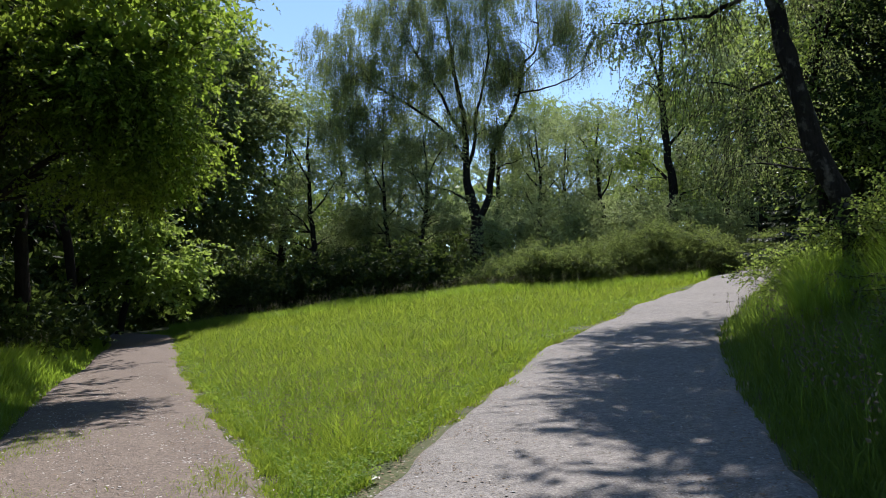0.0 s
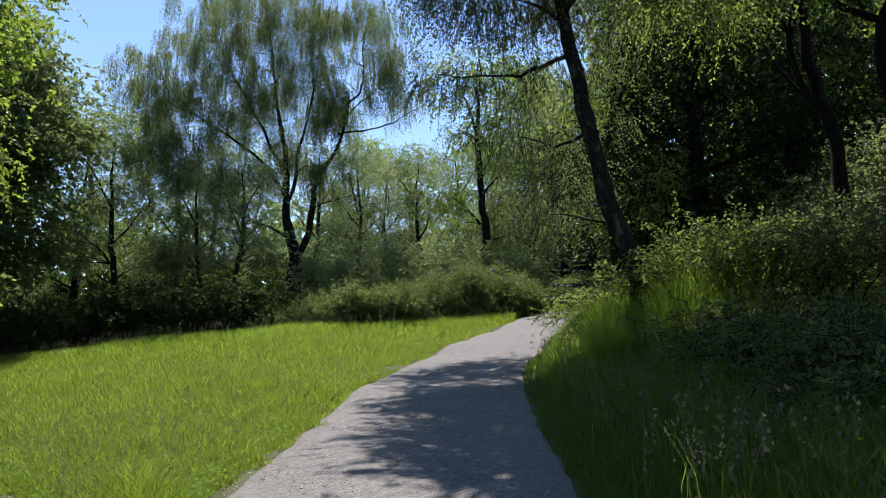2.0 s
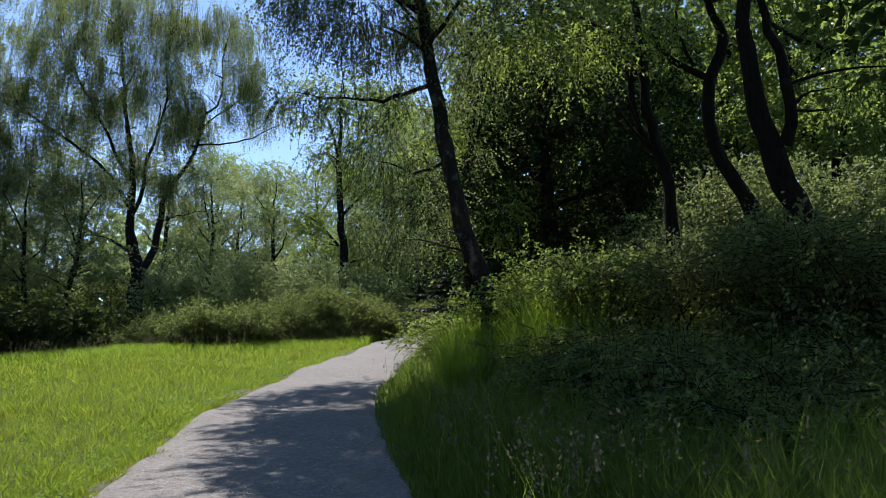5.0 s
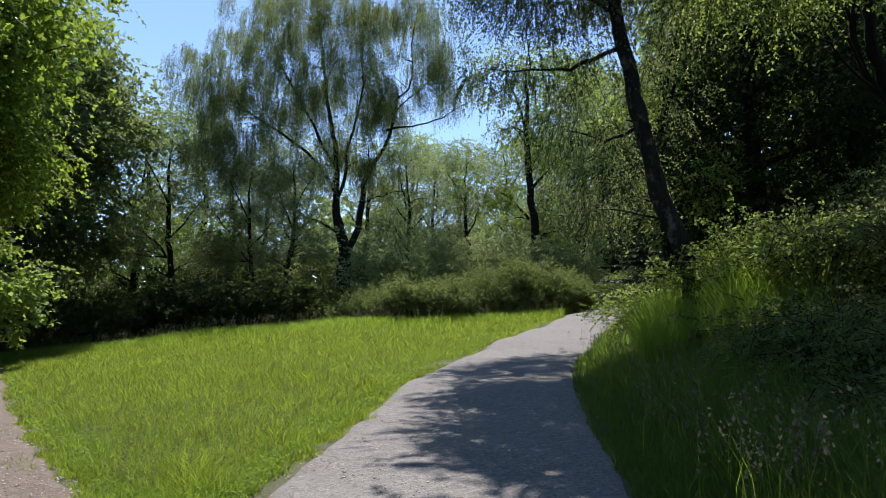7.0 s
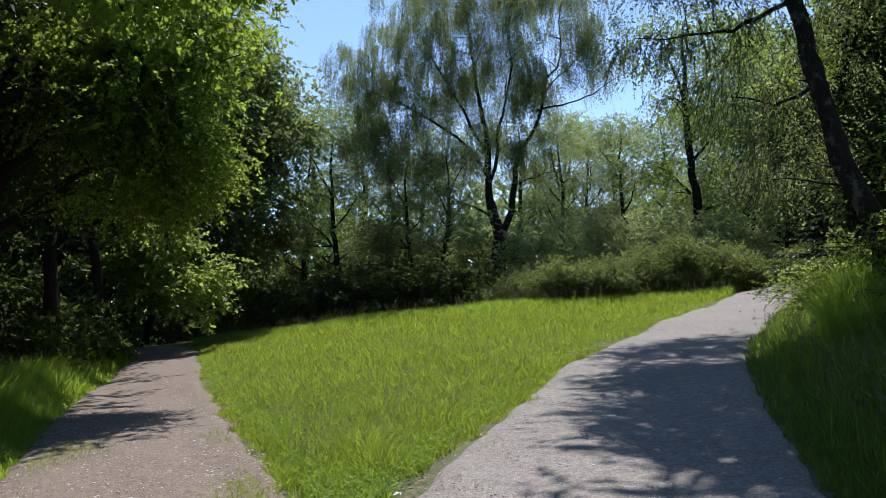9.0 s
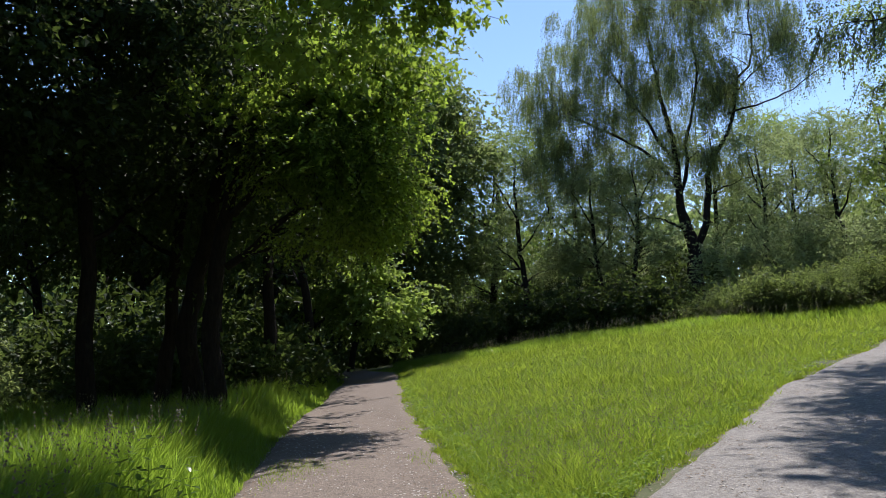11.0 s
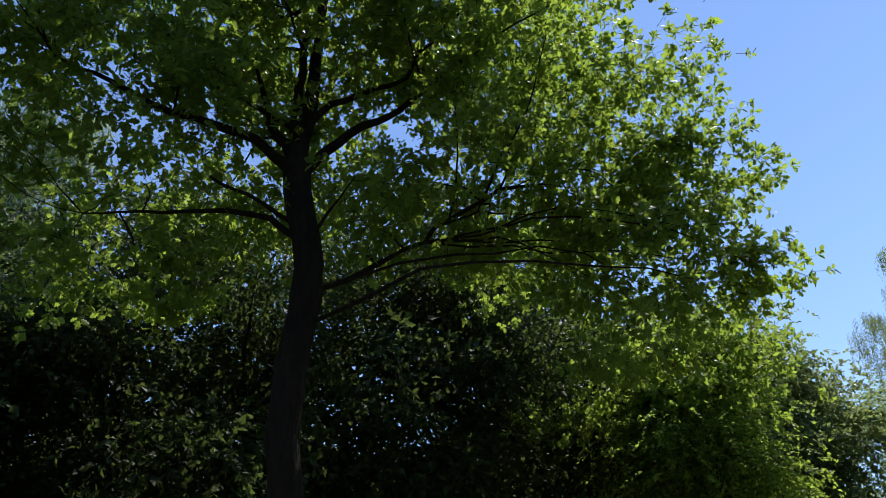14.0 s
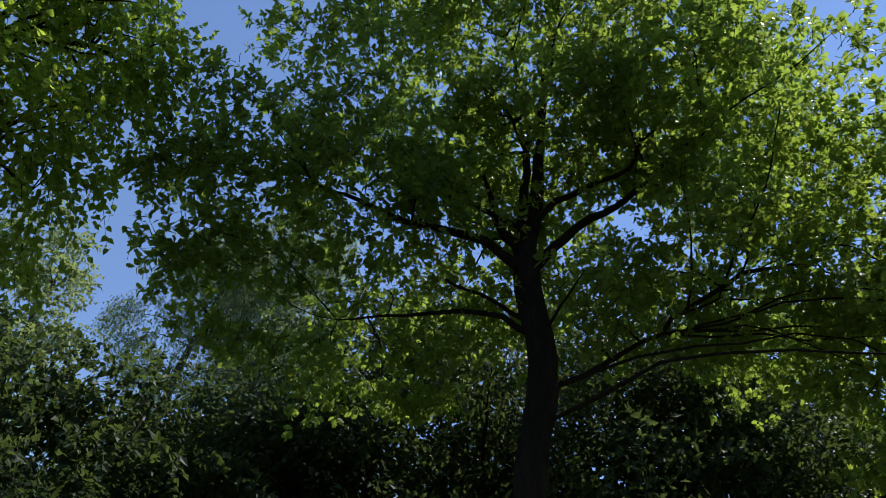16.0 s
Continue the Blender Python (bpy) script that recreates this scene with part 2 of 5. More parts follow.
def resample(line, step):
    """A smooth line through the given points at an even step."""
    p = np.array(line, float)
    t = np.r_[0, np.cumsum(np.hypot(*np.diff(p, axis=0).T))]
    s = np.arange(0, t[-1], step)
    d = np.gradient(p, t, axis=0)
    i = np.clip(np.searchsorted(t, s, side="right") - 1, 0, len(t) - 2)
    h = (t[i + 1] - t[i])[:, None]
    u = ((s - t[i]) / (t[i + 1] - t[i]))[:, None]
    return (2 * u**3 - 3 * u**2 + 1) * p[i] + (u**3 - 2 * u**2 + u) * h * d[i] + (-2 * u**3 + 3 * u**2) * p[i + 1] + (u**3 - u**2) * h * d[i + 1]


LEFT_PTS, RIGHT_PTS = resample(LEFT_LINE, 0.4), resample(RIGHT_LINE, 0.4)


def edge_wobble(s, side, seed):
    return 0.07 * np.sin(s * 0.6 + seed + side) + 0.03 * np.sin(s * 2.1 + seed * 2.1 + side * 3) + 0.02 * np.sin(s * 6.1 + seed * 3.7 + side)


def off_path(x, y, pts, half):
    """Distance beyond the path's edge; negative on the path."""
    out = np.full(len(x), 1e9)
    for i in range(0, len(x), 20000):
        d = np.hypot(x[i:i + 20000, None] - pts[None, ::2, 0], y[i:i + 20000, None] - pts[None, ::2, 1])
        out[i:i + 20000] = d.min(1)
    return out - half


# ---- mesh tools ----


def mesh_of(name, verts, faces, smooth=True):
    """A mesh from arrays; all faces have the same number of corners, or faces is a list of such arrays."""
    me = bpy.data.meshes.new(name)
    groups = faces if isinstance(faces, list) else [faces]
    groups = [np.asarray(g, np.int32) for g in groups if len(g)]
    me.vertices.add(len(verts))
    me.vertices.foreach_set("co", np.asarray(verts, np.float32).ravel())
    loops = np.concatenate([g.ravel() for g in groups])
    totals = np.concatenate([np.full(len(g), g.shape[1], np.int32) for g in groups])
    me.loops.add(len(loops))
    me.loops.foreach_set("vertex_index", loops)
    me.polygons.add(len(totals))
    me.polygons.foreach_set("loop_start", np.r_[0, np.cumsum(totals)[:-1]].astype(np.int32))
    me.polygons.foreach_set("use_smooth", np.full(len(totals), smooth))
    me.update(calc_edges=True)
    return me


def part(name, me, material, parent=None, label="", kind=""):
    ob = new(name, me)
    if not me.materials:
        me.materials.append(material)
    ob.parent = parent
    return tagged(ob, label, kind=kind)


def tube(points, radii, sides=8, rough=0.0, rng=None):
    """A tapered round limb along points: its vertices and quads."""
    p, r = np.array(points, float), np.array(radii, float)
    d = np.gradient(p, axis=0)
    d /= np.linalg.norm(d, axis=1)[:, None] + 1e-9
    ref = np.array([1.0, 0.13, 0.07]) if abs(d[:, 0]).mean() < 0.8 else np.array([0.0, 1.0, 0.1])
    a = np.cross(d, ref)
    a /= np.linalg.norm(a, axis=1)[:, None]
    b = np.cross(d, a)
    ang = np.arange(sides) * 2 * np.pi / sides
    rr = r[:, None] * np.ones(sides)
    if rough and rng is not None:
        rr = rr * (1 + rough * rng.normal(size=rr.shape))
    v = p[:, None] + rr[..., None] * (np.cos(ang)[None, :, None] * a[:, None] + np.sin(ang)[None, :, None] * b[:, None])
    n, k = len(p), sides
    i, j = np.meshgrid(np.arange(n - 1), np.arange(k), indexing="ij")
    q = np.stack([i * k + j, i * k + (j + 1) % k, (i + 1) * k + (j + 1) % k, (i + 1) * k + j], -1).reshape(-1, 4)
    return v.reshape(-1, 3), q


def join_tubes(tubes):
    vs, fs, o = [], [], 0
    for v, f in tubes:
        vs.append(v)
        fs.append(f + o)
        o += len(v)
    return np.concatenate(vs), np.concatenate(fs)


def bend(points, n, rng, wave=0.0):
    """A smooth curve through points with a little natural waviness."""
    p = np.array(points, float)
    t = np.r_[0, np.cumsum(np.linalg.norm(np.diff(p, axis=0), axis=1))]
    s = np.linspace(0, t[-1], n)
    d = np.gradient(p, t, axis=0) if len(p) > 2 else np.repeat((p[1:] - p[:1]) / t[-1], 2, 0)
    i = np.clip(np.searchsorted(t, s, side="right") - 1, 0, len(t) - 2)
    h = (t[i + 1] - t[i])[:, None]
    u = ((s - t[i]) / (t[i + 1] - t[i]))[:, None]
    c = (2 * u**3 - 3 * u**2 + 1) * p[i] + (u**3 - 2 * u**2 + u) * h * d[i] + (-2 * u**3 + 3 * u**2) * p[i + 1] + (u**3 - u**2) * h * d[i + 1]
    if wave:
        w = np.cumsum(rng.normal(size=(n, 3)), 0)
        w -= np.linspace(0, 1, n)[:, None] * w[-1]
        w -= np.linspace(1, 0, n)[:, None] * w[0]
        c = c + w * wave * t[-1] / n
    return c


def unit(v):
    return v / (np.linalg.norm(v, axis=-1, keepdims=True) + 1e-9)


OVAL = (np.array([(0, 0, 0), (0.35, -0.3, 0.07), (1, 0, -0.05), (0.35, 0.3, 0.07)]), [[0, 1, 2, 3]])
LOBED = (np.array([(0, 0, 0), (0.22, -0.08, 0.01), (0.36, -0.29, 0.06), (0.46, -0.15, 0.02), (0.62, -0.35, 0.05), (0.72, -0.18, 0.01), (0.86, -0.22, 0.0), (1.0, 0, -0.08),
                   (0.86, 0.22, 0.0), (0.72, 0.18, 0.01), (0.62, 0.35, 0.05), (0.46, 0.15, 0.02), (0.36, 0.29, 0.06), (0.22, 0.08, 0.01)]),
         [[0, 1, 13, 13], [1, 3, 11, 13], [1, 2, 3, 3], [13, 11, 12, 12], [3, 5, 9, 11], [3, 4, 5, 5], [11, 9, 10, 10], [5, 6, 7, 7], [5, 7, 9, 9], [9, 7, 8, 8]])
BROAD = (np.array([(0, 0, 0), (0.3, -0.36, 0.06), (1, 0, -0.1), (0.3, 0.36, 0.06)]), [[0, 1, 2, 3]])
HEART = (np.array([(0, 0, 0), (0.12, -0.33, 0.05), (0.5, -0.34, 0.04), (1, 0, -0.12), (0.5, 0.34, 0.04), (0.12, 0.33, 0.05)]), [[0, 1, 2, 3], [0, 3, 4, 5]])


def leaf_mesh(name, pos, axis, normal, size, shape):
    """One mesh of many leaves, each a small folded blade."""
    tv, tf = shape
    a = unit(axis)
    b = unit(np.cross(normal, a))
    c = np.cross(a, b)
    s = np.asarray(size)[:, None, None]
    v = pos[:, None] + s * (tv[None, :, :1] * a[:, None] + tv[None, :, 1:2] * b[:, None] + tv[None, :, 2:] * c[:, None])
    off = (np.arange(len(pos)) * len(tv))[:, None]
    groups = []
    quads = np.array([f for f in tf if len(set(f)) == 4], int).reshape(-1, 4)
    tris = np.array([f[:3] for f in tf if len(set(f)) == 3], int).reshape(-1, 3)
    for g in (quads, tris):
        if len(g):
            groups.append((off[:, :, None] + g[None]).reshape(-1, g.shape[1]))
    return mesh_of(name, v.reshape(-1, 3), groups, smooth=False)


def spray_points(blobs, total, rng, low=0.45, clump=0.0, group=6):
    """Places for twigs in a crown of overlapping rounded masses, thicker towards their outside and gathered in tufts."""
    bl = np.array(blobs, float)
    count = max(1, total // group) if clump else total
    w = (bl[:, 3] * bl[:, 4] + bl[:, 3] * bl[:, 5] + bl[:, 4] * bl[:, 5]) * bl[:, 6]
    k = rng.choice(len(bl), count, p=w / w.sum())
    d = unit(rng.normal(size=(count, 3)))
    f = low + (1.06 - low) * rng.random(count) ** 0.6
    f *= 1 + 0.16 * np.sin(d[:, 0] * 5 + k) * np.sin(d[:, 2] * 6 + k * 2) + 0.10 * rng.normal(size=count)
    p = bl[k, :3] + d * f[:, None] * bl[k, 3:6]
    if clump:
        own = np.arange(total) % count
        spread = clump * (0.7 + 0.6 * rng.random(count))
        j = rng.normal(size=(total, 3)) * (1, 1, 0.36) * spread[own][:, None]
        return p[own] + j, unit(d[own] + unit(j) * 0.7), k[own]
    return p, d, k


def foliage(blobs, count, per, length, size, rng, shape=OVAL, droop=0.25, flat=0.6, low=0.45, spread=0.5, twig=0.006, clump=0.3, group=8, rosette=False):
    """Leafy twigs: leaf mesh data and twig tubes."""
    p, d, _ = spray_points(blobs, count, rng, low, clump, group)
    out = unit(d * (1, 1, 0.45) + rng.normal(size=(count, 3)) * 0.5 - np.array((0, 0, droop)))
    ln = length * (0.6 + 0.8 * rng.random(count))
    t = (np.arange(per) + 0.5)[None] / per + rng.normal(size=(count, per)) * 0.05
    sag = np.array((0, 0, -1.0)) * (t**2)[..., None] * ln[:, None, None] * droop * 0.7
    pos = p[:, None] + out[:, None] * (t * ln[:, None])[..., None] + sag
    up = unit(np.array((0, 0, 1.0)) * flat + rng.normal(size=(count, 3)) * (1 - flat) * 0.9)
    side = unit(np.cross(out, up))
    sgn = np.where((np.arange(per) % 2) == 0, 1.0, -1.0)[None, :, None]
    ax = unit(out[:, None] * 0.7 + side[:, None] * sgn * 0.8 + rng.normal(size=(count, per, 3)) * spread - np.array((0, 0, droop * 0.6)))
    nr = unit(up[:, None] + rng.normal(size=(count, per, 3)) * (1.1 - flat))
    if rosette:
        turn = np.arange(per)[None] * 2.4 + rng.random((count, 1)) * 6.283
        ring = side[:, None] * np.cos(turn)[..., None] + np.cross(side, out)[:, None] * np.sin(turn)[..., None]
        ax = unit(ring * 0.9 + out[:, None] * (0.35 + 0.5 * rng.random((count, per)))[..., None] + rng.normal(size=(count, per, 3)) * 0.2)
        pos = pos + (out * ln[:, None])[:, None] * (0.55 * (1 - t))[..., None]
        nr = unit(np.cross(ax, np.cross(out[:, None] + (0, 0, 0.6), ax)) + rng.normal(size=(count, per, 3)) * 0.3)
    sz = size * (0.6 + 0.7 * rng.random((count, per)))
    ends = p + out * ln[:, None] - np.array((0, 0, 1.0)) * ln[:, None] * droop * 0.7
    w = twig
    tv = np.stack([p - side * w, p + side * w, ends + side * w * 0.3, ends - side * w * 0.3, p + up * w * 1.6], 1)
    o = (np.arange(count) * 5)[:, None]
    tf = (o[:, :, None] + np.array([[0, 1, 2, 3]])[None]).reshape(-1, 4)
    tf2 = (o[:, :, None] + np.array([[0, 4, 3], [4, 1, 2]])[None]).reshape(-1, 3)
    return (pos.reshape(-1, 3), ax.reshape(-1, 3), nr.reshape(-1, 3), sz.ravel()), (tv.reshape(-1, 3), [tf, tf2]), p


def strands(blobs, count, per, length, size, rng, low=0.6, clump=0.4, group=8):
    """Hanging twigs with small leaves, as on a weeping birch."""
    p, d, _ = spray_points(blobs, count, rng, low, clump, group)
    own = np.arange(count) % max(1, count // group)
    ln = length * (0.25 + 0.75 * rng.random(own.max() + 1)[own] + 0.5 * rng.random(count))
    t = (np.arange(per) + 0.3)[None] / per
    drift = rng.normal(size=(count, 3)) * (0.10, 0.10, 0) + d * (0.16, 0.16, 0)
    pos = p[:, None] + (t * ln[:, None])[..., None] * (np.array((0, 0, -1.0)) + drift)[:, None] + rng.normal(size=(count, per, 3)) * 0.05
    ax = unit(rng.normal(size=(count, per, 3)) * 0.7 + np.array((0, 0, -1.0)))
    nr = unit(rng.normal(size=(count, per, 3)))
    sz = size * (0.6 + 0.7 * rng.random((count, per)))
    ends = pos[:, -1]
    s = unit(rng.normal(size=(count, 3)) * (1, 1, 0)) * 0.006
    tv = np.stack([p - s, p + s, ends + s * 0.5, ends - s * 0.5], 1)
    tf = (np.arange(count) * 4)[:, None] + np.arange(4)[None]
    return (pos.reshape(-1, 3), ax.reshape(-1, 3), nr.reshape(-1, 3), sz.ravel()), (tv.reshape(-1, 3), [tf]), p


def grow_tree(name, label, base, trunk, limbs, leaves, twigs, leaf_material, bark, shape=OVAL, hubs=None, seed=1, category="tree", twig_material=None, group="", sides=9, boughs=22, bough_r=0.035):
    """A tree as one thing: trunk, main limbs, fine boughs and a crown of leaves. All in world places, stored about its base."""
    rng = np.random.default_rng(seed)
    b = np.array(base, float)
    root = tagged(new(name), label, category, group)
    root.location = base
    tp = np.array([q[:3] for q in trunk], float)
    tr = np.array([q[3] for q in trunk], float)
    n = max(18, int(5 * len(trunk)))
    c = bend(tp, n, rng, 0.10)
    s0 = np.r_[0, np.cumsum(np.linalg.norm(np.diff(tp, axis=0), axis=1))]
    rad = np.interp(np.linspace(0, s0[-1], n), s0, tr)
    rad[0] *= 1.35
    v, f = tube(c - b, rad, sides + 5, 0.07, rng)
    part("trunk", mesh_of("trunk", v, f), bark, root)
    spine = [c]
    srad = [rad]
    for lim in limbs:
        lp = np.array([q[:3] for q in lim], float)
        lr = [q[3] for q in lim]
        k = max(8, 3 * len(lim))
        lc = bend(lp, k, rng, 0.16)
        s1 = np.r_[0, np.cumsum(np.linalg.norm(np.diff(lp, axis=0), axis=1))]
        lrr = np.interp(np.linspace(0, s1[-1], k), s1, lr)
        v, f = tube(lc - b, lrr, sides, 0.04, rng)
        part("limb", mesh_of("limb", v, f), bark, root)
        spine.append(lc)
        srad.append(lrr)
    # fine boughs from the wood towards the leaf masses
    sp, sr = np.concatenate(spine), np.concatenate(srad)
    if hubs is not None and len(hubs) and boughs:
        pick = hubs[rng.choice(len(hubs), min(boughs, len(hubs)), replace=False)]
        tubes = []
        for h in pick:
            dd = np.linalg.norm(sp - h, axis=1) + np.maximum(sp[:, 2] - h[2] + 0.3, 0) * 1.4
            j = int(dd.argmin())
            a = sp[j]
            mid = (a + h) / 2 + np.array((0, 0, 0.10)) * np.linalg.norm(h - a) + rng.normal(size=3) * 0.06 * np.linalg.norm(h - a)
            lc = bend([a, mid, h], 8, rng, 0.12)
            r0 = min(sr[j] * 0.6, bough_r)
            tubes.append(tube(lc - b, np.linspace(r0, 0.006, 8), 5))
        v, f = join_tubes(tubes)
        part("bough_mass", mesh_of("bough_mass", v, f), bark, root, kind="stuff")
    tv, tf = twigs
    part("twig_mass", mesh_of("twig_mass", tv - b, tf), twig_material or bark, root, kind="stuff")
    pos, ax, nr, sz = leaves
    part("crown", leaf_mesh("crown", pos - b, ax, nr, sz, shape), leaf_material, root)
    return root


def blob(az, el, r, rad, tall=0.8, dense=1.0, deep=1.0):
    p = polar(az, el, r)
    return (*p, rad, rad * deep, rad * tall, dense)


def ptr(az, el, r, rad):
    return (*polar(az, el, r), rad)


def over(x, y, up, rad, dense=1.0):
    """An added leaf mass of the high crown, placed so that its shade falls at x, y."""
    k = up / math.tan(radians(SUN_EL))
    return (x + k * math.sin(radians(SUN_AZ)), y + k * math.cos(radians(SUN_AZ)), hz(x, y) + up, rad, rad, rad * 0.6, dense)


# ---- ground and paths ----
rs = np.r_[0.0, np.geomspace(0.6, 60, 130), np.geomspace(64, 4000, 34)]
azs = np.radians(np.arange(0, 360, 1.5))
gx = rs[:, None] * np.sin(azs)[None]
gy = rs[:, None] * np.cos(azs)[None]
gv = np.stack([gx, gy, height(gx, gy)], -1).reshape(-1, 3)
na = len(azs)
gi, gj = np.meshgrid(np.arange(len(rs) - 1), np.arange(na), indexing="ij")
gq = np.stack([gi * na + gj, gi * na + (gj + 1) % na, (gi + 1) * na + (gj + 1) % na, (gi + 1) * na + gj], -1).reshape(-1, 4)[:, ::-1]
tagged(part("ground", mesh_of("ground", gv, gq), M_SOIL), "grassy soil rising gently up a hillside", "ground", kind="structure")


def path_strip(name, pts, half, lift, seed, material, label):
    """A trodden path laid over the ground, slightly crowned, with ragged edges that dip into the soil."""
    pts = resample(pts, 0.15)
    d = unit(np.gradient(pts, axis=0))
    nrm = np.stack([d[:, 1], -d[:, 0]], -1)
    s = np.arange(len(pts)) * 0.15
    cols = np.linspace(-1, 1, 15)
    rows = []
    for c in cols:
        w = half + edge_wobble(s, np.sign(c), seed) * abs(c)
        q = pts + nrm * (c * w)[:, None]
        edge = np.clip((abs(c) - 0.86) / 0.14, 0, 1)
        z = height(q[:, 0], q[:, 1]) + lift * (1 - edge) + 0.03 * (1 - c * c) - 0.05 * edge + 0.006 * np.sin(q[:, 0] * 5 + q[:, 1] * 3.1)
        rows.append(np.stack([q[:, 0], q[:, 1], z], -1))
    v = np.stack(rows, 1)
    n, k = v.shape[:2]
    i, j = np.meshgrid(np.arange(n - 1), np.arange(k - 1), indexing="ij")
    f = np.stack([i * k + j, (i + 1) * k + j, (i + 1) * k + j + 1, i * k + j + 1], -1).reshape(-1, 4)[:, ::-1]
    return tagged(part(name, mesh_of(name, v.reshape(-1, 3), f), material), label, "path", kind="structure")


path_strip("path_left", LEFT_LINE, LEFT_HALF, 0.030, 1.0, M_LEFTPATH, "brown grit footpath with scattered pale stones")
path_strip("path_right", RIGHT_LINE, RIGHT_HALF, 0.046, 4.0, M_RIGHTPATH, "grey worn footpath climbing beside the meadow")


# ---- grass ----
def blades(x, y, tall, wide, rng, lean=0.35, sink=0.03):
    """Grass blades as bent, tapering strips."""
    n = len(x)
    base = np.stack([x, y, height(x, y) - sink], -1)
    a = rng.random(n) * 2 * np.pi
    side = np.stack([np.cos(a), np.sin(a), np.zeros(n)], -1)
    b = rng.random(n) * 2 * np.pi
    tip = np.stack([np.cos(b), np.sin(b), np.zeros(n)], -1) * (lean * (0.3 + rng.random(n)) * tall)[:, None]
    up = np.array((0, 0, 1.0)) * tall[:, None]
    w = (wide * (0.7 + 0.6 * rng.random(n)))[:, None] * 0.5
    v = np.stack([base - side * w, base + side * w, base + tip * 0.3 + up * 0.6 + side * w * 0.8, base + tip * 0.3 + up * 0.6 - side * w * 0.8, base + tip + up * 0.95], 1)
    o = (np.arange(n) * 5)[:, None]
    return v.reshape(-1, 3), [(o + np.array([0, 1, 2, 3])).reshape(-1, 4), (o + np.array([3, 2, 4])).reshape(-1, 3)]


def scatter(az0, az1, r0, r1, n, rng, power=1.0):
    """Random places in a sector; power 1 thins them out evenly with distance."""
    az = np.radians(az0 + (az1 - az0) * rng.random(n))
    u = rng.random(n)
    r = r0 * (r1 / r0) ** u if power == 1.0 else (r0 ** (2 - power) + u * (r1 ** (2 - power) - r0 ** (2 - power))) ** (1 / (2 - power))
    return r * np.sin(az), r * np.cos(az), r


def meadow_back(az):
    return np.interp(az, [-22, -13, 3, 16, 24], [45, 38, 32.5, 34, 36.5])


rng = np.random.default_rng(11)
x, y, r = scatter(-24, 27, 4.6, 46, 620000, rng)
offl, offr = off_path(x, y, LEFT_PTS, LEFT_HALF), off_path(x, y, RIGHT_PTS, RIGHT_HALF)
azd = np.degrees(np.arctan2(x, y))
lx, rx_ = np.interp(y, LEFT_PTS[:, 1], LEFT_PTS[:, 0]), np.interp(y, RIGHT_PTS[:, 1], RIGHT_PTS[:, 0])
ragged = 0.13 * np.sin(x * 3.1 + y * 2.3) * np.sin(x * 1.7 - y * 2.9 + 1) + 0.10 * np.sin(x * 7.3) * np.sin(y * 6.1) + rng.normal(size=len(x)) * 0.05
tip = np.clip((8.2 - r) / 2.2, 0, 1)
keep = (offl > -0.14 + ragged) & (offr > -0.14 + ragged + 0.42 * tip) & (x > lx) & (x < rx_) & (r < meadow_back(azd) + 2)
x, y, r, offl, offr = x[keep], y[keep], r[keep], offl[keep], offr[keep]
edge = np.minimum(offl, offr)
tuft = np.sin(x * 2.9 + 1.7) * np.sin(y * 2.3) + 0.6 * np.sin(x * 6.1) * np.sin(y * 5.3 + 2)
tall = (0.085 + 0.11 * np.clip(edge / 0.8, 0, 1)) * (0.45 + 0.9 * rng.random(len(x))) * (1 + 0.3 * np.sin(x * 0.8) * np.sin(y * 0.6 + 1) + 0.42 * tuft)
v, f = blades(x, y, tall * (1 + 0.25 * (rng.random(len(x)) < 0.12)), 0.0034 + 0.00075 * r, rng, 0.7)
tagged(part("meadow_grass", mesh_of("meadow_grass", v, f, False), M_GRASS), "bright green uncut meadow grass between two paths", "grass", kind="stuff")

# tall verge grass on both outer sides
x, y, r = scatter(16, 64, 3.4, 34, 130000, rng)
offr = off_path(x, y, RIGHT_PTS, RIGHT_HALF)
keep = (offr > -0.12) & (x > np.interp(y, RIGHT_PTS[:, 1], RIGHT_PTS[:, 0]))
keep &= (np.degrees(np.arctan2(x, y)) < 33) | (offr < 0.7 + 0.5 * np.sin(x * 2.1) * np.sin(y * 1.7)) | (rng.random(len(x)) < 0.35)
x, y, r, offr = x[keep], y[keep], r[keep], offr[keep]
tall = (0.16 + 0.42 * np.clip(offr / 0.9, 0, 1)) * (0.45 + 0.85 * rng.random(len(x)))
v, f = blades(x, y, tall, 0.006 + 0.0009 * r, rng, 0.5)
tagged(part("bank_grass", mesh_of("bank_grass", v, f, False), M_BANK_SHADE), "tall grass on the bank beside the path with shade painted into its blades", "grass", kind="stuff")
# Lighter verge colour on this end of the bank paints sunlight.
x, y, r = scatter(26.5, 39, 10.8, 17.5, 15000, rng)
k = off_path(x, y, RIGHT_PTS, RIGHT_HALF) > 0.5
x, y, r = x[k], y[k], r[k]
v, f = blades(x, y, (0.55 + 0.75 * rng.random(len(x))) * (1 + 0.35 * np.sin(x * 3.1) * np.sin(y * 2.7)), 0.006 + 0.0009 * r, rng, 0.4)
tagged(part("sunny_bank_grass", mesh_of("sunny_bank_grass", v, f, False), M_VERGE), "tall grass on the end of the bank with sunlight painted into lighter blades", "grass", kind="stuff")
x, y, r = scatter(-64, -20, 4.6, 46, 250000, rng)
offl = off_path(x, y, LEFT_PTS, LEFT_HALF)
keep = (offl > -0.12) & (x < np.interp(y, LEFT_PTS[:, 1], LEFT_PTS[:, 0])) & (offl < 3.2 + 6 * rng.random(len(x)) ** 2)
x, y, r, offl = x[keep], y[keep], r[keep], offl[keep]
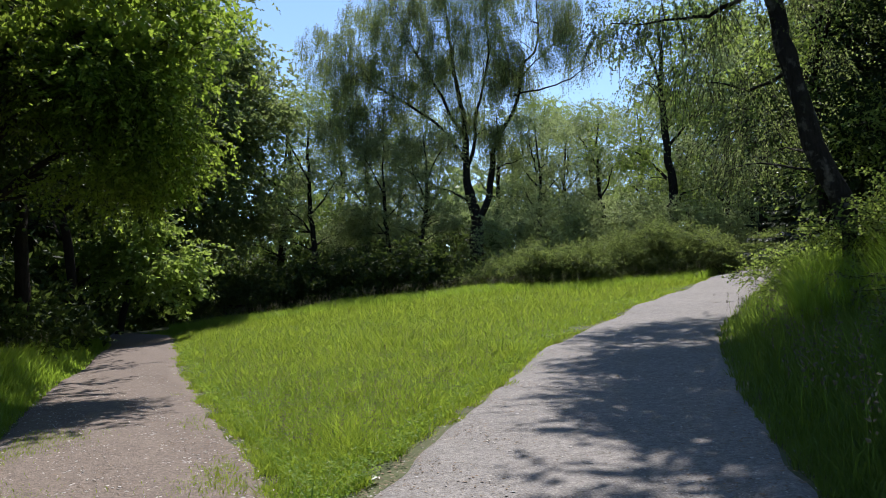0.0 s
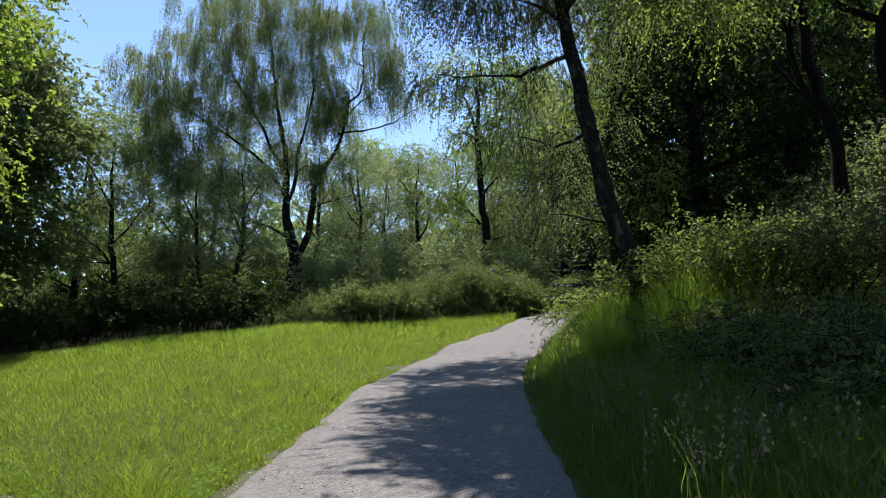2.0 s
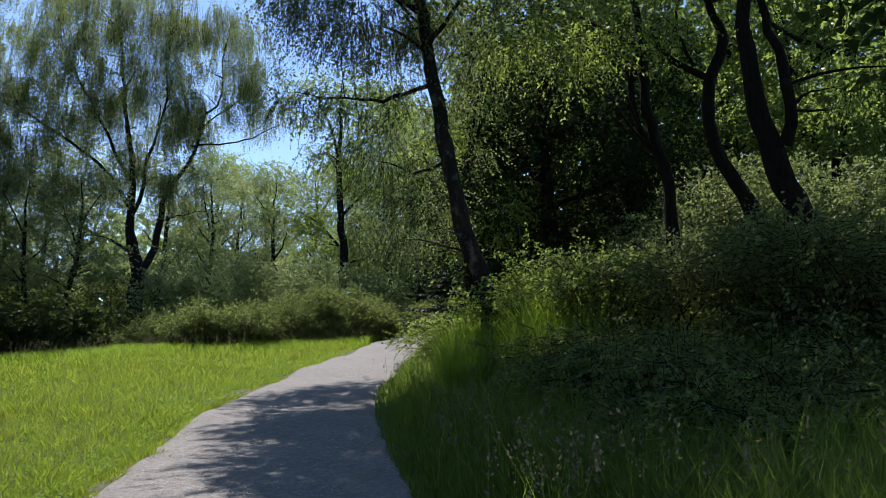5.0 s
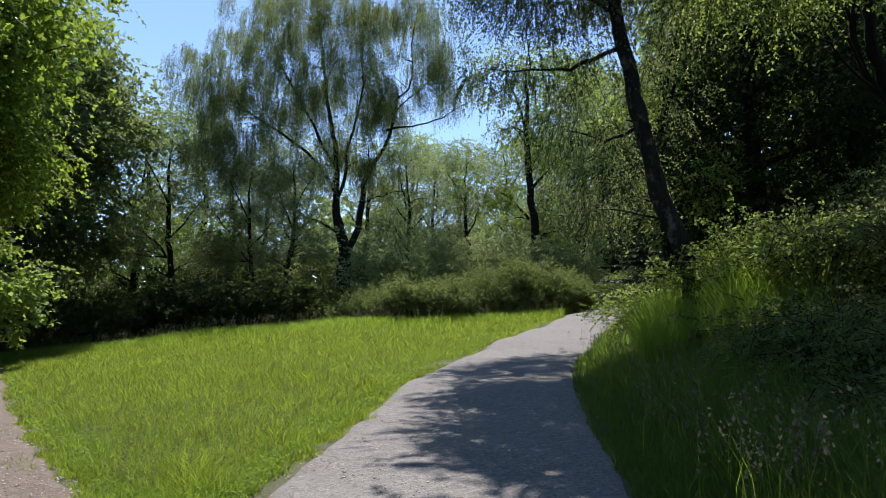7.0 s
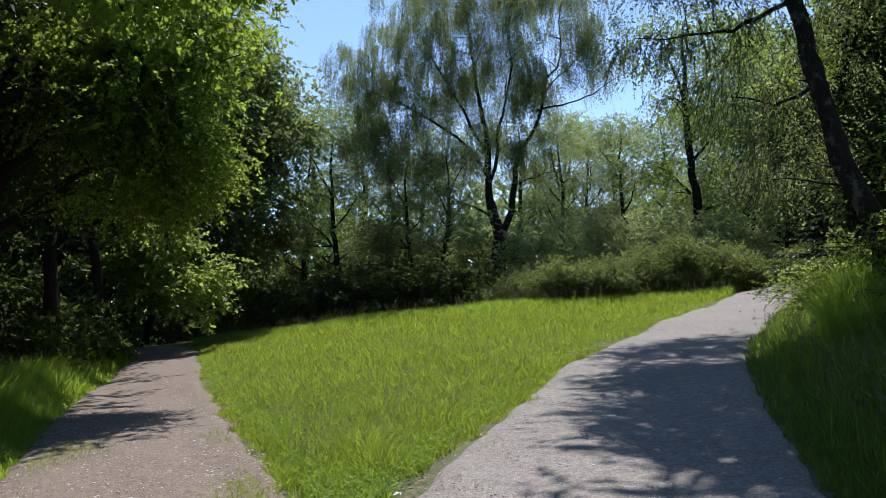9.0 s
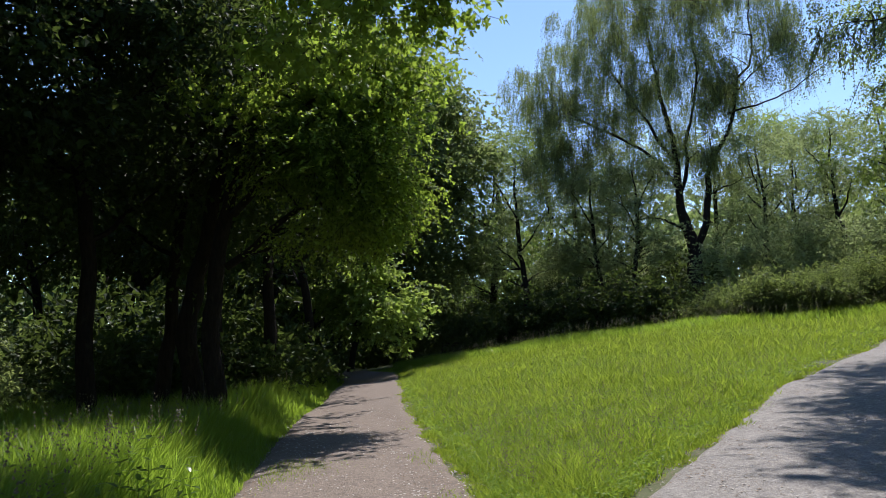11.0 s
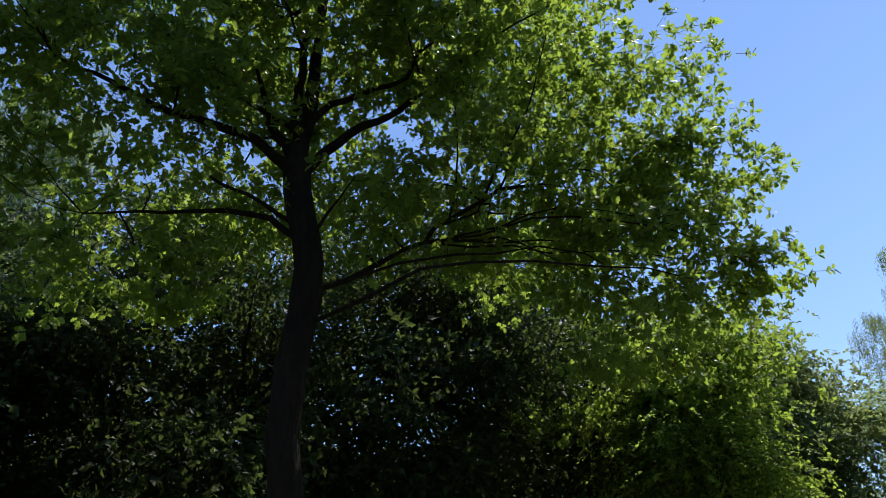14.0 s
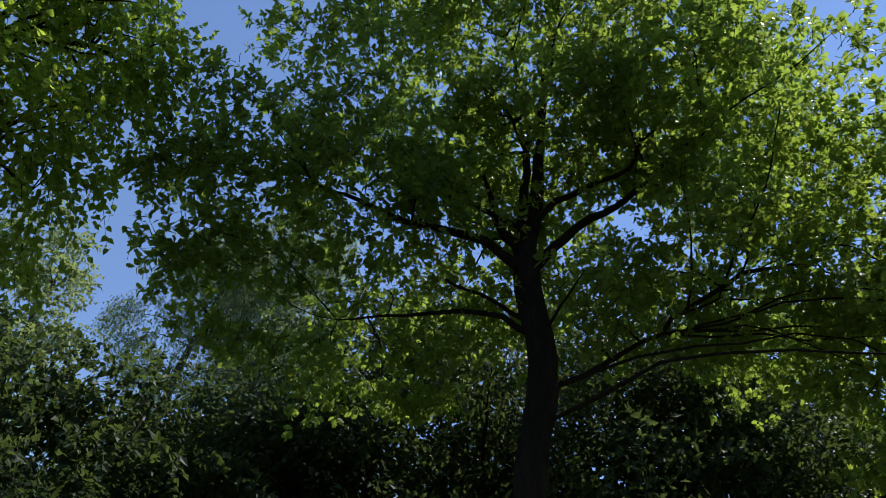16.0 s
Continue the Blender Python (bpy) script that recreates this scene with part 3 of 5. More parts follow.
tall = (0.14 + 0.80 * np.clip(offl / 1.0, 0, 1)) * (0.35 + 0.8 * rng.random(len(x)))
v, f = blades(x, y, tall, 0.006 + 0.0009 * r, rng, 0.5)
tagged(part("verge_grass", mesh_of("verge_grass", v, f, False), M_VERGE), "long grass and weeds at the edge of the wood", "grass", kind="stuff")

x, y, r = scatter(-180, 180, 1.9, 26, 90000, rng)
azd = np.degrees(np.arctan2(x, y))
keep = (off_path(x, y, LEFT_PTS, LEFT_HALF) > 0) & (off_path(x, y, RIGHT_PTS, RIGHT_HALF) > 0) & ((azd < -62) | (azd > 62) | (r < 5.2))
x, y, r = x[keep], y[keep], r[keep]
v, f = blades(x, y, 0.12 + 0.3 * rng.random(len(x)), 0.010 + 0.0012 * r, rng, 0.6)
tagged(part("wayside_grass", mesh_of("wayside_grass", v, f, False), M_BANK_SHADE), "loose grass under the trees round the fork with shade painted into its blades", "grass", kind="stuff")

# ---- the oak beside the left path ----
OAK_SIZE = 0.74


def oak_mass(az, el, r, rad, tall=0.58, dense=1.0):
    return blob(az, el, r * OAK_SIZE, rad * OAK_SIZE, tall, dense)


def oak_wood(az, el, r, rad):
    return ptr(az, el, r * OAK_SIZE, rad * OAK_SIZE)


rng = np.random.default_rng(21)
OAK = [oak_mass(-33, 31, 11.0, 1.6, 0.6, 0.4), oak_mass(-27.5, 32, 11.2, 1.4, 0.6, 0.4), oak_mass(-18.4, 34.5, 12.0, 1.3), oak_mass(-22.5, 42, 11.4, 1.8), oak_mass(-23, 29, 11.2, 1.6), oak_mass(-18, 27, 11.4, 1.1), oak_mass(-74, 29, 9.8, 1.5, 0.8, 0.15), oak_mass(-70, 53, 9.6, 1.9, 0.7, 0.9), oak_mass(-56, 66, 6.4, 2.0, 0.7, 0.9), oak_mass(-80, 62, 7, 1.9, 0.7, 0.9), oak_mass(-44, 37, 8.6, 1.4, 0.6, 0.5), oak_mass(-27, 25, 10.0, 1.1), oak_mass(-30, 36, 12.2, 2.3), oak_mass(-30, 47, 8.2, 1.6), oak_mass(-40, 40, 9.5, 1.8),
       oak_mass(-40, 53, 7.6, 1.9, 0.58, 1.5), oak_mass(-56, 48, 9.6, 2.0), oak_mass(-56, 57, 8.2, 2.1, 0.7, 0.9), oak_mass(-66, 40, 9.8, 1.9), oak_mass(-75, 46, 8.6, 1.9),
       oak_mass(-72, 34, 9.8, 1.6), oak_mass(-84, 43, 8.2, 1.6), oak_mass(-88.5, 48, 7.6, 1.3, 0.58, 1.1), oak_mass(-80, 55, 7.6, 1.9, 0.7, 0.9), oak_mass(-92.5, 41.5, 8.2, 0.95, 0.58, 1.1), oak_mass(-87, 35, 9.0, 0.9),
       oak_mass(-45, 62, 7.2, 2.1), oak_mass(-70, 63, 7.2, 2.1, 0.7, 0.9), oak_mass(-50, 42, 10.5, 1.8), oak_mass(-63, 50, 8.6, 1.9, 0.7, 0.9), oak_mass(-36, 56, 7.4, 1.6, 0.58, 1.5), oak_mass(-48, 51, 8.4, 1.7), oak_mass(-23.5, 36, 11.8, 1.85),
       # Last two masses sit hidden behind the crown, added to shade it.
       oak_mass(-32, 50, 12, 2.0, 0.7, 1.4), oak_mass(-36, 47, 12.5, 1.8, 0.7, 1.4)]
lv, tw, hub = foliage(OAK, 16000, 7, 0.22, 0.102, rng, LOBED, 0.15, 0.6, 0.30, 0.55, 0.004, 0.20, 22, True)
base = on_ground(-57.5, 8.6 * OAK_SIZE, 0.1)
trunk = [(*base, 0.36), oak_wood(-57.3, 8, 8.6, 0.225), oak_wood(-57.0, 22, 8.6, 0.205), oak_wood(-56.8, 32, 8.6, 0.20), oak_wood(-56.5, 40, 8.6, 0.20), oak_wood(-55.4, 46.5, 8.7, 0.11), oak_wood(-54.5, 54, 8.5, 0.08), oak_wood(-53, 62, 8.2, 0.04)]
limbs = [[oak_wood(-56.9, 38.6, 8.6, 0.10), oak_wood(-60, 41.2, 8.5, 0.085), oak_wood(-64.7, 42.8, 8.4, 0.07), oak_wood(-71.5, 43.6, 8.3, 0.05), oak_wood(-82, 45, 8.0, 0.02)],
         [oak_wood(-56.9, 39.4, 8.6, 0.10), oak_wood(-59.2, 42.5, 8.7, 0.09), oak_wood(-60.5, 44.6, 8.7, 0.06), oak_wood(-62.5, 48, 8.4, 0.03)],
         [oak_wood(-57.2, 40.2, 8.6, 0.09), oak_wood(-55.4, 42, 8.6, 0.085), oak_wood(-52, 43.4, 8.6, 0.075), oak_wood(-48.5, 44.5, 8.6, 0.06), oak_wood(-44.5, 45.9, 8.5, 0.045), oak_wood(-36, 50, 8.2, 0.015)],
         [oak_wood(-56.6, 43.5, 8.6, 0.07), oak_wood(-55.0, 45.5, 8.6, 0.06), oak_wood(-51, 47, 8.6, 0.05), oak_wood(-46.4, 47.8, 8.5, 0.04), oak_wood(-42, 50.5, 8.3, 0.03), oak_wood(-33, 54, 8, 0.012)],
         [oak_wood(-56.4, 31, 8.6, 0.045), oak_wood(-47, 34.5, 9.0, 0.035), oak_wood(-39.5, 37, 9.8, 0.04), oak_wood(-31, 38.2, 11.0, 0.032), oak_wood(-24, 38.4, 12.2, 0.024), oak_wood(-17, 36, 12.8, 0.01)],
         [oak_wood(-57, 35.4, 8.6, 0.06), oak_wood(-61, 36.6, 8.7, 0.045), oak_wood(-67, 36, 8.9, 0.03), oak_wood(-76, 35, 9.2, 0.012)],
         [oak_wood(-57, 36.3, 8.6, 0.04), oak_wood(-60, 37.6, 8.6, 0.035), oak_wood(-66, 39.5, 8.6, 0.02)],
         [oak_wood(-56.9, 41, 8.6, 0.10), oak_wood(-57.3, 46, 8.6, 0.085), oak_wood(-57.6, 50, 8.5, 0.07), oak_wood(-58.5, 54, 8.3, 0.05), oak_wood(-61, 60, 8, 0.02)],
         [oak_wood(-57, 43.5, 8.6, 0.05), oak_wood(-61, 44.8, 8.5, 0.045), oak_wood(-67, 46.5, 8.4, 0.03), oak_wood(-74, 50, 8.2, 0.012)]]
grow_tree("oak_tree", "large spreading oak with sunlit lobed leaves over the footpath", base, trunk, limbs, lv, tw, M_OAK, M_BARK, LOBED, hub, 22, boughs=90, bough_r=0.024)

# ---- hornbeam beside the footpath, in front of the maple ----
rng = np.random.default_rng(26)
HORN = [blob(-22.2, 16.2, 15, 0.9, 0.35), blob(-27.5, 16, 14.6, 1.2, 0.4), blob(-23.4, 14, 14.6, 1.2, 0.35), blob(-21.8, 12.6, 15.4, 0.7, 0.4), blob(-25, 10.2, 15, 0.9, 0.4), blob(-22.3, 10, 15, 0.7, 0.4)]
lv, tw, hub = foliage(HORN, 2600, 10, 0.45, 0.085, rng, BROAD, 0.45, 0.65, 0.3, 0.4, 0.005, 0.42, 20)
base = on_ground(-34.6, 16.0, 0.1)
trunk = [(*base, 0.24), ptr(-34.4, 4, 16, 0.18), ptr(-33.5, 12, 15.8, 0.14), ptr(-31.5, 20, 15.2, 0.04)]
limbs = [[ptr(-34, 7, 16, 0.09), ptr(-29, 11, 15.2, 0.06), ptr(-24, 12.5, 14.7, 0.02)], [ptr(-33.6, 11, 15.8, 0.09), ptr(-28, 16, 15, 0.06), ptr(-20, 18.5, 15, 0.02)], [ptr(-33, 14, 15.6, 0.06), ptr(-27, 20, 14.4, 0.03), ptr(-18, 21, 15.2, 0.01)]]
grow_tree("hornbeam_tree", "hornbeam with bright drooping sprays beside the footpath", base, trunk, limbs, lv, tw, M_OAK, M_BARK, BROAD, hub, 27, boughs=50)

# ---- young oak leaning over the footpath ----
rng = np.random.default_rng(28)
# The over() masses are added to shade the path's edge and verge.
YOUNG = [blob(-25, 22.5, 14.2, 1.5, 0.4), blob(-22.4, 21.5, 15, 1.1, 0.4), blob(-19.5, 23, 15.5, 0.8, 0.4), blob(-25, 18.2, 14.5, 1.4, 0.35), blob(-22.2, 18.2, 15, 0.9, 0.35), blob(-28.5, 20.5, 13.8, 1.5, 0.5), blob(-23, 21, 15.5, 1.4, 0.45, 1.3), blob(-26, 20, 15.2, 1.3, 0.45, 1.3),
         over(-6.6, 9.6, 8.5, 1.0, 0.9), over(-7.4, 11.2, 8.5, 1.1, 0.9), over(-8.2, 12.8, 8.5, 1.1, 0.9), over(-8.6, 10.4, 9, 1.1, 0.9)]
lv, tw, hub = foliage(YOUNG, 3500, 7, 0.3, 0.13, rng, LOBED, 0.2, 0.6, 0.35, 0.55, 0.005, 0.3, 22, True)
base = on_ground(-36.2, 17.2, 0.1)
trunk = [(*base, 0.26), ptr(-36, 5, 17.1, 0.19), ptr(-34.6, 14, 16.6, 0.14), ptr(-31.5, 23, 15.8, 0.05)]
limbs = [[ptr(-35, 12, 16.8, 0.09), ptr(-30, 17, 15.4, 0.06), ptr(-24, 18.5, 14.7, 0.02)], [ptr(-34, 16, 16.4, 0.09), ptr(-27, 21, 14.8, 0.05), ptr(-19.5, 22.5, 15.4, 0.015)], [ptr(-32.5, 20, 16, 0.06), ptr(-29, 25, 16, 0.04), ptr(-24, 27, 16.2, 0.015)]]
grow_tree("oak_tree", "younger oak with bright leaf clusters leaning over the footpath", base, trunk, limbs, lv, tw, M_OAK, M_BARK, LOBED, hub, 29, boughs=50)

# ---- dark maple further down the left path ----
rng = np.random.default_rng(31)
MAPLE = [blob(-18.6, 15.5, 48.02, 4.805), blob(-17.2, 11, 48.02, 3.326), blob(-21.6, 11, 48.02, 4.805), blob(-19.2, 18.5, 48.02, 4.066), blob(-17.8, 7.2, 50.02, 2.772), blob(-21.6, 8, 50.02, 2.957),
         blob(-26, 15, 46.02, 6.653), blob(-31, 10, 48.02, 5.914), blob(-23, 20, 46.02, 5.544), blob(-26, 9, 48.02, 3.326), blob(-16.8, 14, 48.02, 2.772)]
lv, tw, hub = foliage(MAPLE, 15000, 10, 0.9, 0.25, rng, BROAD, 0.3, 0.6, 0.35, 0.5, 0.006, 0.8, 18)
base = on_ground(-30.5, 48.0, 0.1)
trunk = [(*base, 0.36), ptr(-30.2, 4, 48.02, 0.499), ptr(-28.5, 10, 48.02, 0.37), ptr(-26, 17, 47.02, 0.111)]
limbs = [[ptr(-30, 5, 48.02, 0.259), ptr(-26, 6.4, 48.82, 0.203), ptr(-21, 8.2, 48.82, 0.148), ptr(-16, 11, 48.02, 0.055)], [ptr(-29.5, 7, 48.02, 0.259), ptr(-24, 12, 47.62, 0.166), ptr(-18, 17, 48.02, 0.055)],
         [ptr(-29, 9, 48.02, 0.185), ptr(-31, 11, 48.02, 0.111), ptr(-33, 12, 48.02, 0.037)]]
grow_tree("maple_tree", "dense dark green maple standing beside the footpath", base, trunk, limbs, lv, tw, M_LEAN, M_BARK, BROAD, hub, 32, boughs=40)

# ---- weeping birch behind the meadow ----
rng = np.random.default_rng(41)


def wblob(az, el, r, rad, tall=0.8, dense=1.0):
    return blob(az, el, r, rad * WK, tall, dense, 1.1)


WR = 50.0
WK = 1.31
WEEP = [wblob(-8.5, 20, WR, 1.9, 1.0), wblob(-5, 23.5, WR, 2.2, 1.0), wblob(-1, 26, WR, 2.3, 0.9), wblob(4, 26.5, WR, 2.5, 0.8), wblob(8.5, 25, WR, 2.2, 0.9), wblob(11, 21.5, WR, 1.6, 1.0),
        wblob(-6, 18, WR, 2.2, 0.9), wblob(-2, 20, WR, 2.6, 1.0), wblob(3, 20.5, WR, 2.8, 1.0), wblob(7, 19.5, WR, 1.7, 0.9), wblob(-4, 14, WR, 2.0, 0.8, 0.8), wblob(1, 15, WR, 2.2, 0.8, 0.8), wblob(5.5, 14.5, WR, 1.5, 0.8, 0.6), wblob(-8, 15, WR, 1.6, 0.8, 0.8)]
lv, tw, hub = strands(WEEP, 14500, 14, 2.1, 0.12, rng, 0.30, 0.24, 20)
base = on_ground(2.6, WR, 0.1)
trunk = [(*base, 0.56), ptr(2.7, 5.5, WR, 0.48), ptr(2.8, 7.2, WR, 0.42), ptr(2.0, 10, WR, 0.29), ptr(1.9, 13.5, WR, 0.202), ptr(1.0, 19, WR, 0.123), ptr(0.3, 25, WR, 0.045)]
limbs = [[ptr(2.8, 6.8, WR, 0.269), ptr(3.9, 9.0, WR, 0.246), ptr(4.6, 13, WR, 0.168), ptr(6.3, 17.4, WR, 0.112), ptr(8, 22, WR, 0.056), ptr(8.6, 25.5, WR, 0.022)],
         [ptr(6.0, 16.8, WR, 0.078), ptr(8.0, 17.6, WR, 0.062), ptr(10.5, 18.0, WR, 0.045), ptr(13.6, 19.6, WR, 0.013)],
         [ptr(1.9, 12.0, WR, 0.134), ptr(-0.5, 14.8, WR, 0.101), ptr(-3.8, 17, WR, 0.067), ptr(-7.5, 20, WR, 0.022)],
         [ptr(1.9, 14, WR, 0.123), ptr(-0.8, 18, WR, 0.090), ptr(-3, 22, WR, 0.034)],
         [ptr(2.0, 11, WR, 0.146), ptr(3.4, 16, WR, 0.101), ptr(4.2, 21, WR, 0.067), ptr(4.5, 26.5, WR, 0.022)],
         [ptr(2.4, 8.4, WR, 0.101), ptr(-1, 10.5, WR, 0.067), ptr(-5, 12, WR, 0.022)],
         [ptr(4.2, 11, WR, 0.078), ptr(5.5, 11.6, WR, 0.045), ptr(7.5, 12, WR, 0.017)],
         [ptr(6.6, 18, WR, 0.056), ptr(9.5, 21, WR, 0.034), ptr(11.8, 23, WR, 0.013)]]
grow_tree("weeping_birch_tree", "tall weeping birch with fine hanging twigs behind the meadow", base, trunk, limbs, lv, tw, M_BIRCH, M_GREY, OVAL, hub, 42, boughs=170, bough_r=0.06)

birch_root = bpy.data.objects["weeping_birch_tree"]
tops = []
for _ in range(90):
    a0, e0 = rng.uniform(1, 9.5), rng.uniform(23.5, 26.5)
    p0 = np.array(polar(a0, e0, WR + rng.uniform(-1.5, 1.5)))
    p1 = p0 + np.array((rng.normal() * 0.35, rng.normal() * 0.3, rng.uniform(1.2, 2.6)))
    tops.append(tube(bend([p0, (p0 + p1) / 2 + rng.normal(size=3) * 0.08, p1], 5, rng) - np.array(birch_root.location), np.linspace(0.016, 0.006, 5), 4))
v, f = join_tubes(tops)
part("bare_twig_mass", mesh_of("bare_twig_mass", v, f), M_GREY, birch_root, "bare grey twigs at the crown's top", kind="stuff")

# ---- leaning birch on the bank ----
rng = np.random.default_rng(51)
LEAN = [blob(25, 22.5, 15.2, 1.1, 0.8, 0.4), blob(28.5, 24.5, 15.6, 1.0, 0.8, 0.3), blob(25.5, 27, 15, 1.0, 0.8, 0.35), blob(28, 19, 15, 1.1, 0.8, 0.25), blob(22, 18, 15, 1.4, 0.8, 0.55), blob(19, 22, 14.5, 1.1, 0.8, 0.5), blob(14, 21, 14, 0.55, 0.9, 0.5), blob(31, 25, 14, 1.3, 0.8, 0.2), blob(20, 29, 14, 1.8), blob(14, 31, 14, 1.3), blob(11.5, 33.5, 13.5, 0.9),
        blob(24, 38, 14, 1.3, 0.8, 0.6), blob(18, 38, 13.5, 2.2, 0.7, 1.5), blob(11.5, 38, 14, 1.2, 0.6, 1.7), blob(29, 32, 13, 1.3, 0.8, 0.25), blob(22, 44, 12.5, 2.0), blob(24, 13, 15.5, 1.2, 0.8, 0.6),
        blob(20, 44, 12, 1.4, 0.7, 1.0), blob(20, 50, 11, 1.9), blob(28, 44, 11.5, 1.9), blob(29, 38, 12, 1.4, 0.8, 0.3), blob(36, 47, 10.5, 2.0), blob(28, 54, 9.5, 1.9), blob(13, 36, 16, 1.6, 0.55, 1.9), blob(14, 33.5, 18.5, 1.7, 0.5, 1.9), blob(15.5, 31.5, 21, 1.6, 0.45, 1.8), blob(40, 56, 8.5, 1.9), blob(21, 36, 12.4, 1.3), blob(24, 41, 11.5, 1.5)]
low_part = [q for q in LEAN if q[2] < EYE + 13.5 * math.tan(radians(35))]


# Unseen crown masses, added where their shade falls on path and bank.
high_part = [over(2.9, 5.0, 11, 1.0, 0.9), over(2.6, 6.6, 11.5, 1.0, 1.1), over(3.0, 8.3, 12.5, 1.15, 1.5), over(3.2, 10.2, 14, 1.2, 1.6), over(2.2, 9.2, 13, 0.55, 0.9), over(1.7, 7.4, 12, 0.5, 0.7), over(3.9, 12.2, 16, 1.1, 1.4), over(3.1, 13.6, 17, 0.7, 0.9), over(4.6, 14.2, 17, 1.0, 1.4), over(3.6, 15.3, 18, 0.55, 0.9), over(5.4, 15.9, 18.5, 0.8, 1.3),
             over(4.6, 8.2, 13, 1.2, 1.2), over(4.4, 6.2, 12, 1.3, 1.3), over(4.2, 4.3, 12, 1.3, 1.3), over(5.8, 5.0, 12.5, 1.4, 1.3), over(7.2, 4.6, 13, 1.5, 1.3), over(8.8, 4.2, 13, 1.6, 1.3), over(3.4, 2.8, 12, 1.3), over(2.2, 5.4, 11.5, 0.9, 1.2), over(3.3, 6.4, 12, 0.9, 1.3), over(3.6, 4.4, 12, 1.0, 1.3), over(10.4, 4.6, 13, 1.6, 1.2)]
lv, tw, hub = foliage(low_part, 4600, 11, 0.45, 0.054, rng, BROAD, 0.8, 0.3, 0.3, clump=0.22)
lv2, tw2, hub2 = strands([blob(10.6, 30.5, 13.5, 0.45), blob(13, 27, 14, 0.5), blob(18, 27, 14.3, 0.9), blob(13.4, 22.5, 14, 0.5)], 190, 16, 1.0, 0.055, rng)
lv3, tw3, hub3 = foliage(high_part, 8000, 10, 0.55, 0.155, rng, BROAD, 0.6, 0.4, 0.2, clump=0.42, group=26)
lv = tuple(np.concatenate(q) for q in zip(lv, lv2, lv3))
base = on_ground(30.6, 14, 0.1)
trunk = [(*base, 0.24), ptr(30.1, 4, 14, 0.195), ptr(27.7, 11.8, 14, 0.165), ptr(26.6, 17, 14, 0.15), ptr(25.8, 21.4, 14, 0.14), ptr(24.3, 28.6, 14, 0.12), ptr(22.5, 36, 13.8, 0.08), ptr(20.5, 44, 13, 0.03)]
limbs = [[ptr(24.4, 28, 14, 0.07), ptr(20, 30, 14, 0.05), ptr(15, 30.5, 14, 0.03), ptr(11, 33, 13.6, 0.01)], [ptr(25.6, 22.5, 14, 0.05), ptr(21, 21.2, 14.4, 0.035), ptr(17.5, 21.5, 14.4, 0.02), ptr(14, 21.6, 14, 0.008)],
         [ptr(25, 25, 14, 0.06), ptr(28, 29, 13.8, 0.04), ptr(31.5, 33, 13, 0.015)], [ptr(26.8, 16.5, 14, 0.04), ptr(24, 15.5, 14.6, 0.025), ptr(21, 16.5, 15, 0.01)], [ptr(23, 34, 13.8, 0.06), ptr(18, 37.5, 13.6, 0.035), ptr(12, 39, 13.5, 0.012)], [ptr(22.8, 35, 13.8, 0.07), ptr(17, 35, 16, 0.05), ptr(14.5, 33.5, 18.5, 0.03), ptr(15.3, 31.5, 20.5, 0.012)], [ptr(22, 38, 13.6, 0.06), ptr(28, 45, 12, 0.035), ptr(34, 50, 10, 0.012)]]
grow_tree("leaning_birch_tree", "leaning silver birch with cracked bark on the grassy bank", base, trunk, limbs, lv, tw, M_LEAN, M_BIRCHBARK, BROAD, np.concatenate([hub, hub2, hub3]), 52, boughs=60, bough_r=0.03)


# ---- woodland trees ----
def wood_tree(name, label, seed, tall, spread, first, leaf, material, bark, count, per=8, trunk_r=0.2, droop=0.3, shape=OVAL, forks=5, length=0.9, group="woodland trees"):
    """A free-standing woodland tree about the origin, to be copied over the wood."""
    rng = np.random.default_rng(seed)
    k = forks
    blobs = []
    limbs = []
    bow = rng.normal(size=2) * 0.04 * tall
    trunk = [(0, 0, -0.2, trunk_r * 1.25), (bow[0] * 0.3, bow[1] * 0.3, tall * 0.25, trunk_r), (bow[0], bow[1], tall * 0.55, trunk_r * 0.7), (bow[0] * 0.6, bow[1] * 0.6, tall * 0.95, trunk_r * 0.15)]
    for i in range(k):
        a = i * 2.4 + rng.random() * 0.8
        zz = tall * (first + (0.93 - first) * (i + 0.5) / k)
        rr = spread * (1.0 - 0.55 * abs((i + 0.5) / k - 0.35)) * (0.45 + 0.3 * rng.random())
        cx, cy = rr * math.cos(a), rr * math.sin(a)
        br = spread * (0.34 + 0.16 * rng.random())
        blobs.append((cx, cy, zz, br, br, br * 0.75, 1.0))
        if i % 2 == 0:
            blobs.append((-cx * 0.8, cy * 0.6, zz + tall * 0.04, br * 0.8, br * 0.8, br * 0.6, 1.0))
        z0 = zz * 0.72
        limbs.append([(bow[0] * 0.7, bow[1] * 0.7, z0, trunk_r * 0.42), (cx * 0.5, cy * 0.5, (z0 + zz) / 2 + 0.2, trunk_r * 0.26), (cx, cy, zz, trunk_r * 0.07)])
    blobs.append((bow[0], bow[1], tall * 0.93, spread * 0.36, spread * 0.36, tall * 0.09, 1.0))
    lv, tw, hub = foliage(blobs, count, per, length, leaf, rng, shape, droop, 0.5, 0.35)
    return grow_tree(name, label, (0, 0, 0), trunk, limbs, lv, tw, material, bark, shape, hub, seed, group=group, sides=7, boughs=30, bough_r=0.05)


def place(ob, az, r, turn, size=1.0, label="", sink=0.0, lean=0.0):
    p = on_ground(az, r, sink)
    m = pose(p.x, p.y, p.z, lean, 0, turn) @ Matrix.Scale(size, 4)
    c = copy_thing(ob, m)
    return tagged(c, label) if label else c


